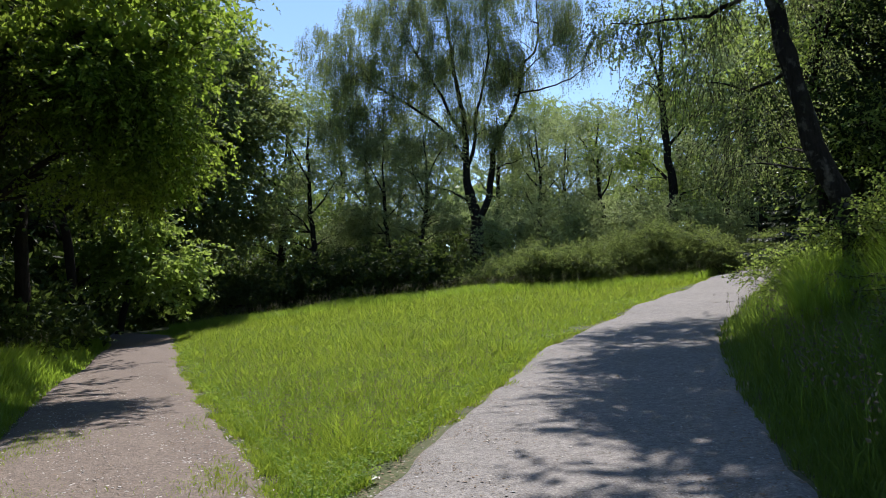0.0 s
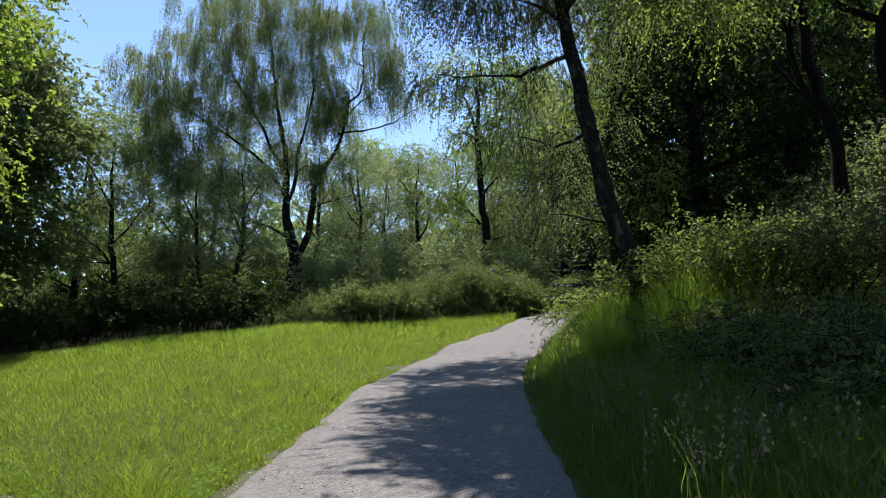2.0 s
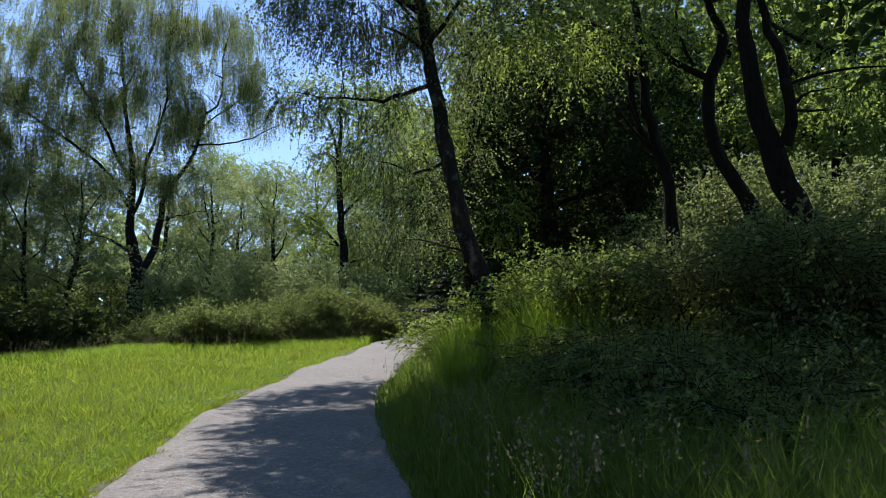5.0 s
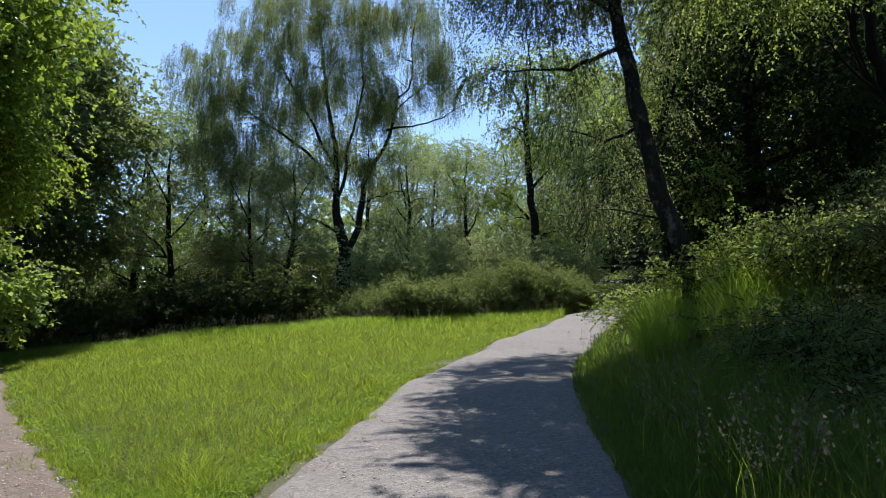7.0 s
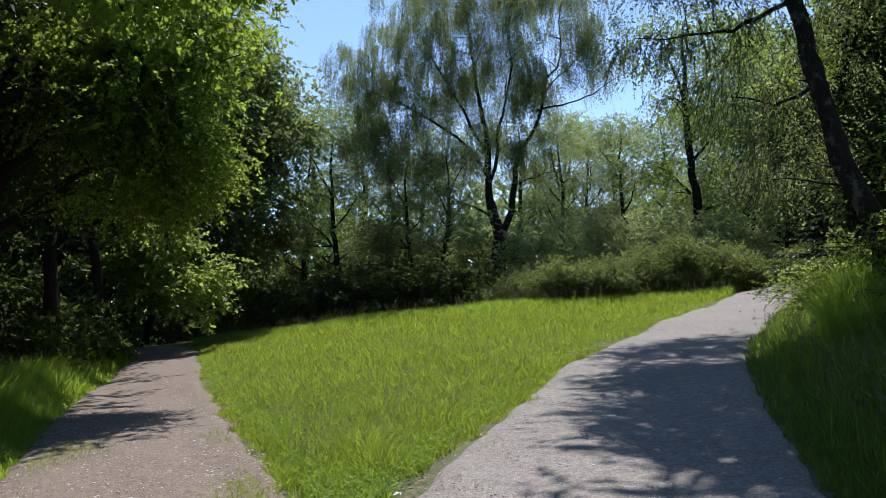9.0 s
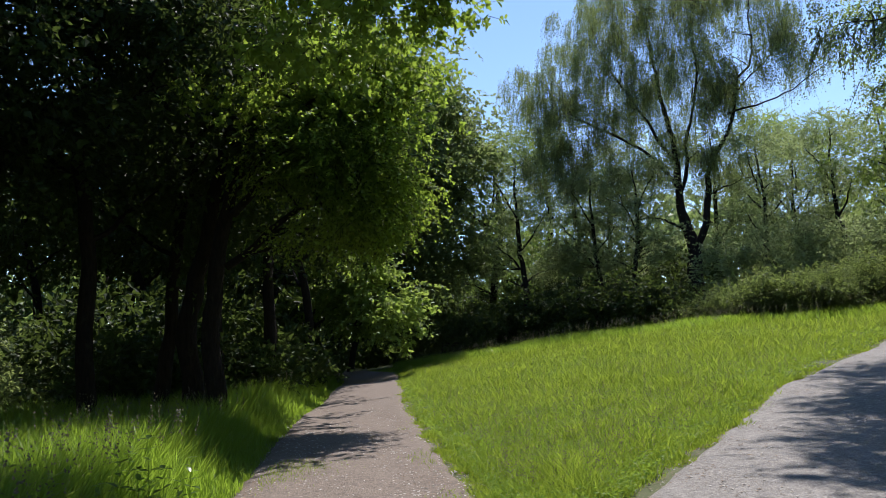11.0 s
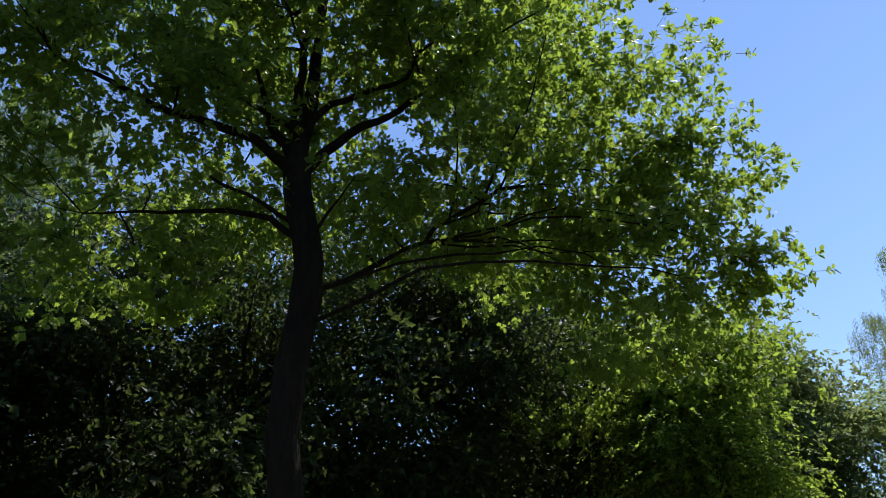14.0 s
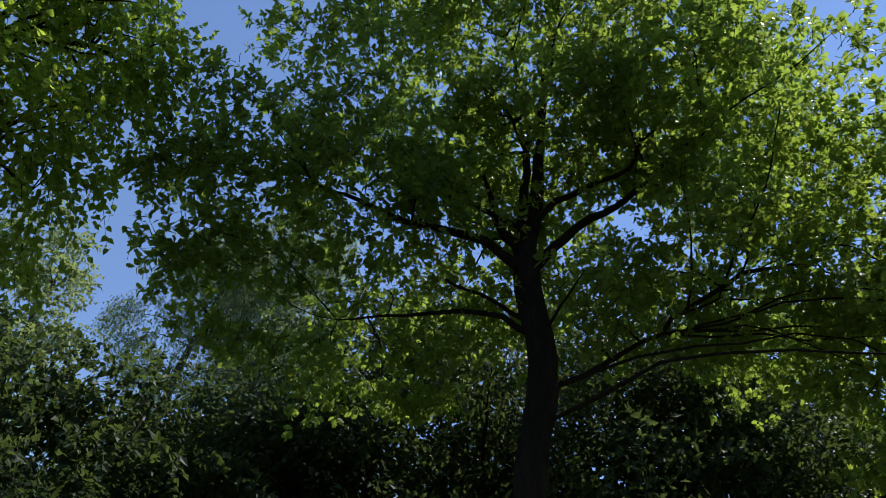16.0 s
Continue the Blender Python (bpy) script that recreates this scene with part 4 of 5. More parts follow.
def settle(ob, az, r, turn, size=1.0, label="", lean=0.0):
    p = on_ground(az, r)
    ob.matrix_basis = pose(p.x, p.y, p.z, lean, 0, turn) @ Matrix.Scale(size, 4)
    return tagged(ob, label) if label else ob


open_tree = wood_tree("ash_tree", "slender light green ash at the far edge of the meadow", 61, 13.5, 4.2, 0.32, 0.165, M_PALE, M_GREY, 1650)
settle(open_tree, -10.5, 50, 20)
for az, r, turn, size in [(-6.5, 47, 100, 0.8), (-4.6, 44, 20, 0.7), (-1.7, 43, 160, 0.72), (-3.5, 51, 200, 0.85), (7.5, 46, 60, 0.78), (10.5, 49, 260, 0.82), (13.0, 46, 330, 0.78), (15.5, 52, 150, 0.95), (21.5, 50, 45, 1.15), (24.5, 47, 300, 1.1), (27, 40, 120, 0.95), (-1.0, 58, 10, 1.1), (4.5, 56, 190, 1.05), (19.5, 60, 280, 1.2)]:
    place(open_tree, az, r * 1.1, turn, size * 1.1)
mid_tree = wood_tree("alder_tree", "green alder with a dark trunk behind the hedge", 62, 15.5, 4.4, 0.24, 0.165, M_BUSH, M_BARK, 1750, trunk_r=0.24)
settle(mid_tree, 18.1, 50, 0, 1.2)
for az, r, turn, size in [(-9, 56, 80, 0.9), (-13.5, 50, 150, 0.85), (9, 58, 250, 0.82), (12, 60, 20, 0.8), (23.0, 58, 220, 1.15), (29.2, 22, 200, 0.62), (44, 34, 80, 1.0), (50, 32, 180, 1.05), (56, 33, 270, 1.1), (61, 30, 20, 1.0), (39, 38, 140, 1.1), (42.5, 28, 310, 0.9), (55, 28, 80, 0.9), (62, 26, 10, 0.9)]:
    place(mid_tree, az, r * 1.1, turn, size * 1.1)
near_lime = wood_tree("lime_tree", "tall lime with a dark trunk at the edge of the wood", 64, 15.0, 5.4, 0.38, 0.175, M_WOODSHADE, M_BARK, 2900, trunk_r=0.17, shape=BROAD)
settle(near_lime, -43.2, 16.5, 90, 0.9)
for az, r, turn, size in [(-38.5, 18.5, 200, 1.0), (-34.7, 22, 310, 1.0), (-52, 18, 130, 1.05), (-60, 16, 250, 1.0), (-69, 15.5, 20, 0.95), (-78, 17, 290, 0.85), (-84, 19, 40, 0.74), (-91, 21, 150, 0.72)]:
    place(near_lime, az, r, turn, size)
shade_tree = wood_tree("lime_tree", "tall lime in the wood with shade painted into dense dark foliage", 63, 15.0, 5.4, 0.40, 0.27, M_WOODSHADE, M_BARK, 1000, trunk_r=0.19, shape=BROAD)
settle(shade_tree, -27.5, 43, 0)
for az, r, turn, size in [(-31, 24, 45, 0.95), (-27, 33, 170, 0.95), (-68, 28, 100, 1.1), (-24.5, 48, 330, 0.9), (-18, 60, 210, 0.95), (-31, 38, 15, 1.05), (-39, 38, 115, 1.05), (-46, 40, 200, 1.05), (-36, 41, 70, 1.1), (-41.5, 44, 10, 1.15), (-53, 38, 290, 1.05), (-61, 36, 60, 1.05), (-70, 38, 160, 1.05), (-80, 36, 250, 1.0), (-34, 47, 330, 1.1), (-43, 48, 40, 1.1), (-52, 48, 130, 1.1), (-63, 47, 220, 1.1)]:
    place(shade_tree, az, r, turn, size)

# Unseen limes added beside and behind the camera to block sky light.
for az, r, turn, size in [(115, 17, 50, 0.9), (138, 18, 140, 1.0), (160, 20, 230, 1.0), (186, 19, 10, 1.0), (208, 18, 100, 0.95), (226, 16, 190, 0.9), (98, 19, 280, 0.95), (84, 17, 330, 0.85), (76, 10.5, 60, 0.8), (104, 10, 200, 0.85), (132, 11, 20, 0.85), (172, 11, 110, 0.85), (205, 11, 260, 0.85)]:
    place(shade_tree, az, r, turn, size)

for az, r, turn, size in [(-96, 15.5, 120, 0.64), (-88, 15.5, 250, 0.64), (-80, 16, 30, 0.66), (-104, 16, 330, 0.62)]:
    place(shade_tree, az, r, turn, size, "low lime beyond the oak with shade painted into dense dark foliage")

# ---- hazel at the bend of the left path ----
rng = np.random.default_rng(71)
HAZ = [blob(-22, 5, 34, 1.7), blob(-21, 2.4, 34, 1.3), blob(-24.5, 3.5, 35, 1.9), blob(-23, 7.0, 35, 1.3), blob(-26, 6, 35, 1.5)]
lv, tw, hub = foliage(HAZ, 1100, 9, 0.6, 0.19, rng, HEART, 0.35, 0.6, 0.4)
base = on_ground(-28.2, 36.5, 0.1)
trunk = [(*base, 0.14), ptr(-27.6, 2.5, 36.2, 0.10), ptr(-26, 7, 35.5, 0.03)]
limbs = [[ptr(-28, 1.5, 36.3, 0.06), ptr(-25, 4, 35, 0.04), ptr(-21.3, 4.5, 34, 0.015)], [ptr(-27.6, 2.4, 36.2, 0.06), ptr(-25.5, 6, 35.4, 0.04), ptr(-22.5, 7, 35, 0.015)]]
grow_tree("hazel_tree", "small sunlit hazel at the bend of the footpath", base, trunk, limbs, lv, tw, M_BUSH, M_BARK, HEART, hub, 72, boughs=20)


# ---- spruces on the hillside ----
def spruce(name, label, seed, tall, spread, tiers):
    rng = np.random.default_rng(seed)
    root = tagged(new(name), label, "tree", "spruces")
    v, f = tube([(0, 0, -0.2), (0.02, 0, tall * 0.5), (0, 0.02, tall)], [0.24, 0.15, 0.02], 9, 0.04, rng)
    part("trunk", mesh_of("trunk", v, f), M_BARK, root)
    P, A, N, S, tubes = [], [], [], [], []
    for i in range(tiers):
        u = i / tiers
        z = tall * (0.08 + 0.9 * u)
        for k in range(9):
            a = rng.random() * 6.283
            ln = spread * (1 - u) ** 0.75 * (0.75 + 0.4 * rng.random()) + 0.25
            d = np.array((math.cos(a), math.sin(a), 0.0))
            t = np.linspace(0, 1, 6)
            c = d[None] * (t * ln)[:, None] + np.array((0, 0, 1.0)) * (z - 0.30 * ln * t + 0.16 * ln * t**3)[:, None]
            tubes.append(tube(c, np.linspace(0.03, 0.006, 6), 4))
            m = int(10 + 22 * ln)
            tt = rng.random(m) ** 0.7
            pos = d[None] * (tt * ln)[:, None] + np.array((0, 0, 1.0)) * (z - 0.30 * ln * tt + 0.16 * ln * tt**3)[:, None]
            side = np.cross(d, (0, 0, 1.0))
            sg = np.where(rng.random(m) < 0.5, 1.0, -1.0)[:, None]
            P.append(pos)
            A.append(unit(d[None] * 0.7 + side[None] * sg * 0.9 + np.array((0, 0, -0.5)) + rng.normal(size=(m, 3)) * 0.25))
            N.append(unit(np.array((0, 0, 1.0)) + rng.normal(size=(m, 3)) * 0.5))
            S.append((0.30 + 0.25 * rng.random(m)) * (0.5 + 0.5 * (1 - tt)) * (0.6 + 0.12 * ln))
    v, f = join_tubes(tubes)
    part("branch_mass", mesh_of("branch_mass", v, f), M_BARK, root, kind="stuff")
    part("crown", leaf_mesh("crown", np.concatenate(P), np.concatenate(A), np.concatenate(N), np.concatenate(S), OVAL), M_NEEDLE, root)
    return root


fir = spruce("spruce_tree", "dark green spruce with drooping branches on the hillside", 81, 13.5, 3.6, 26)
settle(fir, 30.5, 29, 0)
for az, r, turn, size in [(28.0, 50, 60, 1.1), (23.7, 66, 10, 1.35), (25.2, 70, 90, 1.35)]:
    place(fir, az, r, turn, size)
# Broad trees grouped as yews; hillside darkness is painted into their near-black leaves.
hillside_tree = wood_tree("dark_hillside_tree", "broad tree with low branches on the hillside, shade painted into dark leaves", 83, 13.0, 5.6, 0.14, 0.17, M_SHADE_LEAF, M_BARK, 2700, trunk_r=0.26, shape=BROAD, forks=7, group="yews on the hillside")
settle(hillside_tree, 35.0, 25, 30)
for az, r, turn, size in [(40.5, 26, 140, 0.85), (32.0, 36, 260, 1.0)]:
    place(hillside_tree, az, r, turn, size)


# ---- crooked trees on the bank ----
def crooked(seed, base, trunk, limbs, blobs, label, count=900):
    rng = np.random.default_rng(seed)
    lv, tw, hub = foliage(blobs, int(count * 1.5), 10, 0.45, 0.066, rng, BROAD, 0.45, 0.5, 0.35, clump=0.26, group=16)
    return grow_tree("locust_tree", label, base, trunk, limbs, lv, tw, M_BUSH, M_BARK, BROAD, hub, seed, group="crooked trees on the bank", boughs=30, bough_r=0.04)


# Blobs of density 1.4 and 1.5 are unseen, added to shade the bank.
b1 = on_ground(45.2, 16, 0.1)
crooked(91, b1, [(*b1, 0.21), ptr(44.8, 9.5, 16, 0.145), ptr(44.5, 14.4, 16, 0.132), ptr(43.8, 17.5, 16, 0.12), ptr(43.2, 24.9, 16, 0.10), ptr(42.0, 33, 16, 0.05)],
        [[ptr(44.6, 14.0, 16, 0.09), ptr(42.8, 18.2, 16, 0.075), ptr(42.2, 22, 16, 0.065), ptr(43, 26, 16, 0.049)], [ptr(43, 24, 16, 0.049), ptr(39, 27, 15, 0.033), ptr(34, 28, 13.5, 0.012)]],
        [blob(33.5, 27.5, 13, 1.0, 0.7, 0.8), blob(37, 26, 13, 1.1, 0.8, 1.1), blob(37.5, 22.5, 13, 0.55, 0.9, 0.9), blob(35.2, 24.5, 12.8, 0.6, 0.9, 0.9), blob(41, 27, 13.2, 1.0, 0.6, 0.8), blob(46, 26.5, 13.5, 0.9, 0.6, 0.5), blob(42.5, 30.5, 13.5, 1.1, 0.7, 0.7), blob(44, 33, 15.5, 1.7, 0.6, 1.4), blob(47.5, 36, 15, 2.0, 0.6, 1.5), blob(51, 34, 15, 1.8, 0.6, 1.5)],
        "crooked dark tree with bright leaves hanging over the bank", 2300)
b2 = on_ground(51.2, 15, 0.1)
crooked(92, b2, [(*b2, 0.22), ptr(50.2, 11.3, 15, 0.148), ptr(48.2, 15.5, 15, 0.131), ptr(47.6, 19, 15, 0.127), ptr(48.1, 21.4, 15, 0.123), ptr(49.2, 23.5, 15, 0.107), ptr(48.6, 26, 15, 0.082), ptr(47.0, 31, 15, 0.041)],
        [[ptr(48.1, 21.3, 15, 0.074), ptr(45.8, 22.6, 15, 0.066), ptr(44, 25, 15, 0.049), ptr(42.5, 28, 15, 0.025)], [ptr(47.0, 22.4, 15, 0.041), ptr(46, 25, 15, 0.033), ptr(46.4, 28, 15, 0.016)]],
        [blob(50, 31, 15, 1.8), blob(46, 31, 15, 1.6), blob(54, 28, 16, 1.6), blob(52, 20, 18, 1.3, 0.8, 0.6), blob(49, 37, 15, 2.0, 0.6, 1.5), blob(44, 40, 14, 2.0, 0.6, 1.5)], "twisted dark trunk with a curled fork on the bank", 1700)
b3 = on_ground(55.4, 13.5, 0.1)
crooked(93, b3, [(*b3, 0.32), ptr(54.4, 10, 13.5, 0.221), ptr(52.7, 16.2, 13.5, 0.197), ptr(51.9, 20, 13.5, 0.156), ptr(51.6, 26, 13.5, 0.123), ptr(51.8, 34, 13.5, 0.057)],
        [[ptr(53.0, 15.8, 13.5, 0.115), ptr(53.4, 18.5, 13.5, 0.098), ptr(52.7, 22, 13.5, 0.090), ptr(52.3, 27, 13.5, 0.057), ptr(53.5, 33, 13.5, 0.025)]],
        [blob(52, 36, 13, 1.6), blob(50, 43, 12.5, 2.0, 0.6, 1.4), blob(56, 40, 13, 1.9, 0.6, 1.4), blob(58, 30, 14, 1.4), blob(58, 20, 15, 1.0)], "thick dark forked trunk leaning on the bank", 1500)


# ---- bushes ----
def bush(name, label, blobs, count, leaf, material, seed, per=9, shape=OVAL, length=0.45, group="", clump=0.3, tuft=8):
    rng = np.random.default_rng(seed)
    bl = np.array(blobs, float)
    cx, cy = bl[:, 0].mean(), bl[:, 1].mean()
    base = np.array((cx, cy, hz(cx, cy) - 0.05))
    lv, tw, hub = foliage(blobs, count, per, length, leaf, rng, shape, 0.1, 0.45, 0.3, clump=clump, group=tuft)
    root = tagged(new(name), label, "bush", group)
    root.location = base
    tubes = []
    for h in hub[rng.choice(len(hub), min(26, len(hub)), replace=False)]:
        a = base + np.array((*rng.normal(size=2) * 0.25, 0))
        tubes.append(tube(bend([a, (a + h) / 2 + (0, 0, 0.2), h], 6, rng, 0.1) - base, np.linspace(0.022, 0.005, 6), 4))
    v, f = join_tubes(tubes)
    part("stem_mass", mesh_of("stem_mass", v, f), M_BARK, root, kind="stuff")
    part("twig_mass", mesh_of("twig_mass", tw[0] - base, tw[1]), M_BARK, root, kind="stuff")
    pos, ax, nr, sz = lv
    part("crown", leaf_mesh("crown", pos - base, ax, nr, sz, shape), material, root)
    return root


def gblob(az, r, up, rad, tall=0.9):
    p = on_ground(az, r)
    return (p.x, p.y, p.z + up, rad, rad, rad * tall, 1.0)


# Brambles below bearing 41 get lighter leaves as painted sunlight, others darker as shade.
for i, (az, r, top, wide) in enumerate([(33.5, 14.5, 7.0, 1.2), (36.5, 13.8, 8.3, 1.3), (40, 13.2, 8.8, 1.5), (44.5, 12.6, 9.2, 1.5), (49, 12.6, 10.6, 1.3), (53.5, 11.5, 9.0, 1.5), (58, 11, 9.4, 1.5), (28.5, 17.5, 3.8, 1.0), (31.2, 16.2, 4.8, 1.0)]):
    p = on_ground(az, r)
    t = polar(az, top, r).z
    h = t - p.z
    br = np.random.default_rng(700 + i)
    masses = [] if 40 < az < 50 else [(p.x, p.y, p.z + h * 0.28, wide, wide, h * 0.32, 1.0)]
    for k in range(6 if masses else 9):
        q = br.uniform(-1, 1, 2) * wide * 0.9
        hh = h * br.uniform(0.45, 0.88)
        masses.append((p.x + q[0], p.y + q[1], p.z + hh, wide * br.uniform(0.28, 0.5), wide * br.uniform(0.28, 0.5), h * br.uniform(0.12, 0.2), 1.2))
    bush("bramble_bush", "brambles at the end of the bank with sunlight painted into lighter leaves" if az < 41 else "leafy bramble thicket on the bank with shade painted into darker leaves", masses, 1300, 0.055, M_BUSH if az < 41 else M_LEAN, 100 + i, per=9, clump=0.2, tuft=14, shape=HEART, group="brambles on the bank")

for i, (az, r, up, wide) in enumerate([(34.5, 11.4, 0.45, 0.8), (38, 10.8, 0.5, 0.8), (41.5, 10.2, 0.6, 0.9), (57, 9, 0.8, 0.9), (43, 8.6, 0.5, 0.7), (50, 8.0, 0.5, 0.7), (54.5, 7.4, 0.5, 0.7), (31.5, 12.6, 0.5, 0.7), (46.8, 7.4, 0.4, 0.6)]):
    br = np.random.default_rng(760 + i)
    p = on_ground(az, r)
    masses = [(p.x + br.uniform(-0.6, 0.6), p.y + br.uniform(-0.6, 0.6), p.z + up * br.uniform(0.3, 0.8), wide * br.uniform(0.5, 0.9), wide * br.uniform(0.5, 0.9), up * br.uniform(0.35, 0.6), 1.0) for k in range(4)]
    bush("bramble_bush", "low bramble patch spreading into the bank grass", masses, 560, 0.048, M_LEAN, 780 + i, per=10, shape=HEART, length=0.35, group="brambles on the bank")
wr = np.random.default_rng(911)
for i in range(30):
    az, r = 33.5 + 23 * ((i * 0.618) % 1.0), 5.2 + 5.6 * ((i * 0.377) % 1.0)
    p = on_ground(az, r)
    up = wr.uniform(0.35, 0.7)
    if off_path(np.array([p.x]), np.array([p.y]), RIGHT_PTS, RIGHT_HALF)[0] < 0.8 or r < 6.2:
        continue
    masses = [(p.x + wr.uniform(-0.35, 0.35), p.y + wr.uniform(-0.35, 0.35), p.z + up * wr.uniform(0.3, 0.9), wr.uniform(0.16, 0.34), wr.uniform(0.16, 0.34), up * wr.uniform(0.25, 0.45), 1.0) for k in range(4)]
    bush("ground_elder", "knee-high leafy ground elder growing on the bank", masses, 190, 0.044, M_WEED, 960 + i, per=7, shape=HEART, length=0.2, group="ground elder on the bank", clump=0.1, tuft=6)
for i, (az, r, top, wide) in enumerate([(47.5, 19, 14.5, 1.5), (51.5, 18.5, 15, 1.6), (56, 18, 15, 1.7), (44, 21, 13, 1.5), (60.5, 17, 14, 1.7)]):
    p = on_ground(az, r)
    h = polar(az, top, r).z - p.z
    bush("hazel_bush", "tall yellow-green hazel bush behind the crooked trunks", [(p.x, p.y, p.z + h * 0.35, wide, wide, h * 0.36, 1.0), (p.x + 0.5, p.y, p.z + h * 0.7, wide * 0.9, wide * 0.9, h * 0.3, 1.0)], 1500, 0.08, M_LEAN, 1900 + i, shape=BROAD, group="hazels behind the bank")

hedge_spots = [(4.4, 36, 4.2), (6.2, 35, 4.6), (8.5, 34.5, 5.2), (11, 35, 5.2), (13.5, 35.5, 5.8), (16, 36, 6.2), (18.5, 36.5, 6.4), (20.8, 38, 5.8), (22.6, 40.5, 4.9), (26, 40, 5.2), (28.5, 37, 5.0)]
for i, (az, r, top) in enumerate(hedge_spots):
    p = on_ground(az, r)
    h = max(polar(az, top, r).z - p.z, 1.0)
    br = np.random.default_rng(1350 + i)
    masses = [(p.x, p.y, p.z + h * 0.26, 1.3, 1.0, h * 0.28, 0.8)]
    for k in range(9):
        hh = h * br.uniform(0.4, 1.02)
        w = br.uniform(0.25, 0.6)
        masses.append((p.x + br.uniform(-1.6, 1.6), p.y + br.uniform(-1.1, 1.1), p.z + hh * 0.72, w, w, hh * 0.32, 1.3))
    bush("hedge_bush", "soft grey-green bush along the meadow edge", masses, 1900, 0.085, M_HEDGE, 1300 + i, per=8, clump=0.22, tuft=14, group="hedge along the meadow")
# Undergrowth left of bearing 2 is coloured as shaded, right of it as sunlit.
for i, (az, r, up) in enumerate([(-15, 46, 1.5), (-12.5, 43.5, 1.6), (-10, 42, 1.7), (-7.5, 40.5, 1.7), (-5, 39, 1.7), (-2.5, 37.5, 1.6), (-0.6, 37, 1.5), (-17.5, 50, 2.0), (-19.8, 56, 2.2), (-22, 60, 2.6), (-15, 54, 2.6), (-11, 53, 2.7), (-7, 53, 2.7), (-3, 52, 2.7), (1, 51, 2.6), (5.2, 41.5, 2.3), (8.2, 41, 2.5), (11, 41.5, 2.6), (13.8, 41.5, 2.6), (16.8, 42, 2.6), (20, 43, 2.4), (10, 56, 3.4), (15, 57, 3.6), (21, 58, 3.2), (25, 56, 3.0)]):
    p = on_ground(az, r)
    bush("elder_bush", "elder bush under the trees behind the meadow with shade painted into dark leaves" if az < 2 else "shrub behind the meadow hedge with sunlight painted into pale green leaves", [(p.x, p.y, p.z + up * 0.8, 2.0, 1.7, up, 1.0), (p.x + 1.2, p.y, p.z + up * 0.7, 1.4, 1.2, up * 0.8, 1.0)], 560 if az < 2 else 1300, 0.2 if az < 2 else 0.14, M_WOODSHADE if az < 2 else M_PALE, 1600 + i, per=7, group="undergrowth behind the meadow")
# Elder leaves coloured dark to paint the shade under the wood.
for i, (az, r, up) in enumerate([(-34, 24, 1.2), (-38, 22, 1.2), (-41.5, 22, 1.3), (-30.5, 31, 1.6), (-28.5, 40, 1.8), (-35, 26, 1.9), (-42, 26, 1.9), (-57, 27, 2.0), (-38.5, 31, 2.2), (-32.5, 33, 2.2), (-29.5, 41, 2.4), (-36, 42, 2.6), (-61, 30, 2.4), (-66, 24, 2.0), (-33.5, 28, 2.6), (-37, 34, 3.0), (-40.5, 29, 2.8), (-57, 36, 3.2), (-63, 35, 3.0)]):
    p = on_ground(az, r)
    bush("elder_bush", "elder bush under the trees of the wood with shade painted into dark leaves", [(p.x, p.y, p.z + up * 0.8, 1.5 + 0.5 * up, 1.5 + 0.5 * up, up, 1.0)], 460, 0.15 + 0.06 * up, M_WOODSHADE, 1800 + i, per=7, group="undergrowth in the wood")

for i, (az, r, up) in enumerate([(-52, 30, 2.0), (-49, 33, 2.2), (-47, 28, 1.6), (-44.5, 31, 1.9), (-51, 25, 1.3), (-47.5, 37, 2.4), (-54.5, 27, 1.6)]):
    p = on_ground(az, r)
    bush("hazel_bush", "sunlit hazel bush in a glade behind the dark trunks", [(p.x, p.y, p.z + up * 0.8, 1.5, 1.5, up, 1.0), (p.x + 0.9, p.y - 0.5, p.z + up * 0.5, 1.2, 1.2, up * 0.6, 1.0)], 700, 0.13, M_LEAN, 2100 + i, per=7, shape=BROAD, group="hazels in the glade")

# ---- trees seen behind the oak ----
rng = np.random.default_rng(201)
POP = [blob(-100.8, 29.5, 34, 2.6, 1.2), blob(-100, 23, 34, 3.0, 1.0), blob(-101, 33, 34, 2.4, 1.0), blob(-98.8, 27, 34, 2.0, 1.0), blob(-103, 26, 34, 3.2), blob(-100, 16, 34, 3.6)]
lv, tw, hub = foliage(POP, 1900, 9, 0.9, 0.26, rng, OVAL, 0.3, 0.5, 0.4)
base = on_ground(-100, 34, 0.1)
grow_tree("poplar_tree", "very tall leafy poplar standing beyond the oak", base, [(*base, 0.4), ptr(-100, 14, 34, 0.3), ptr(-99.6, 33, 34, 0.05)], [[ptr(-100, 12, 34, 0.15), ptr(-98, 22, 34, 0.06)], [ptr(-100, 16, 34, 0.15), ptr(-102, 26, 34, 0.05)]], lv, tw, M_LEAN, M_GREY, OVAL, hub, 202, boughs=30)
SIL = [blob(-93, 32, 28, 1.3, 1.0, 0.5), blob(-88, 36, 28, 2.0, 1.0, 0.7), blob(-84, 38, 28, 2.4, 1.0, 0.8), blob(-80, 40, 28, 2.4, 1.0, 0.8), blob(-84, 31, 28, 2.0, 1.0, 0.8), blob(-89, 29, 28, 1.6, 1.0, 0.6), blob(-80, 33, 28, 2.2, 1.0)]
lv, tw, hub = strands(SIL, 5600, 14, 1.4, 0.12, rng, 0.3, 0.3, 18)
base = on_ground(-88, 28, 0.1)
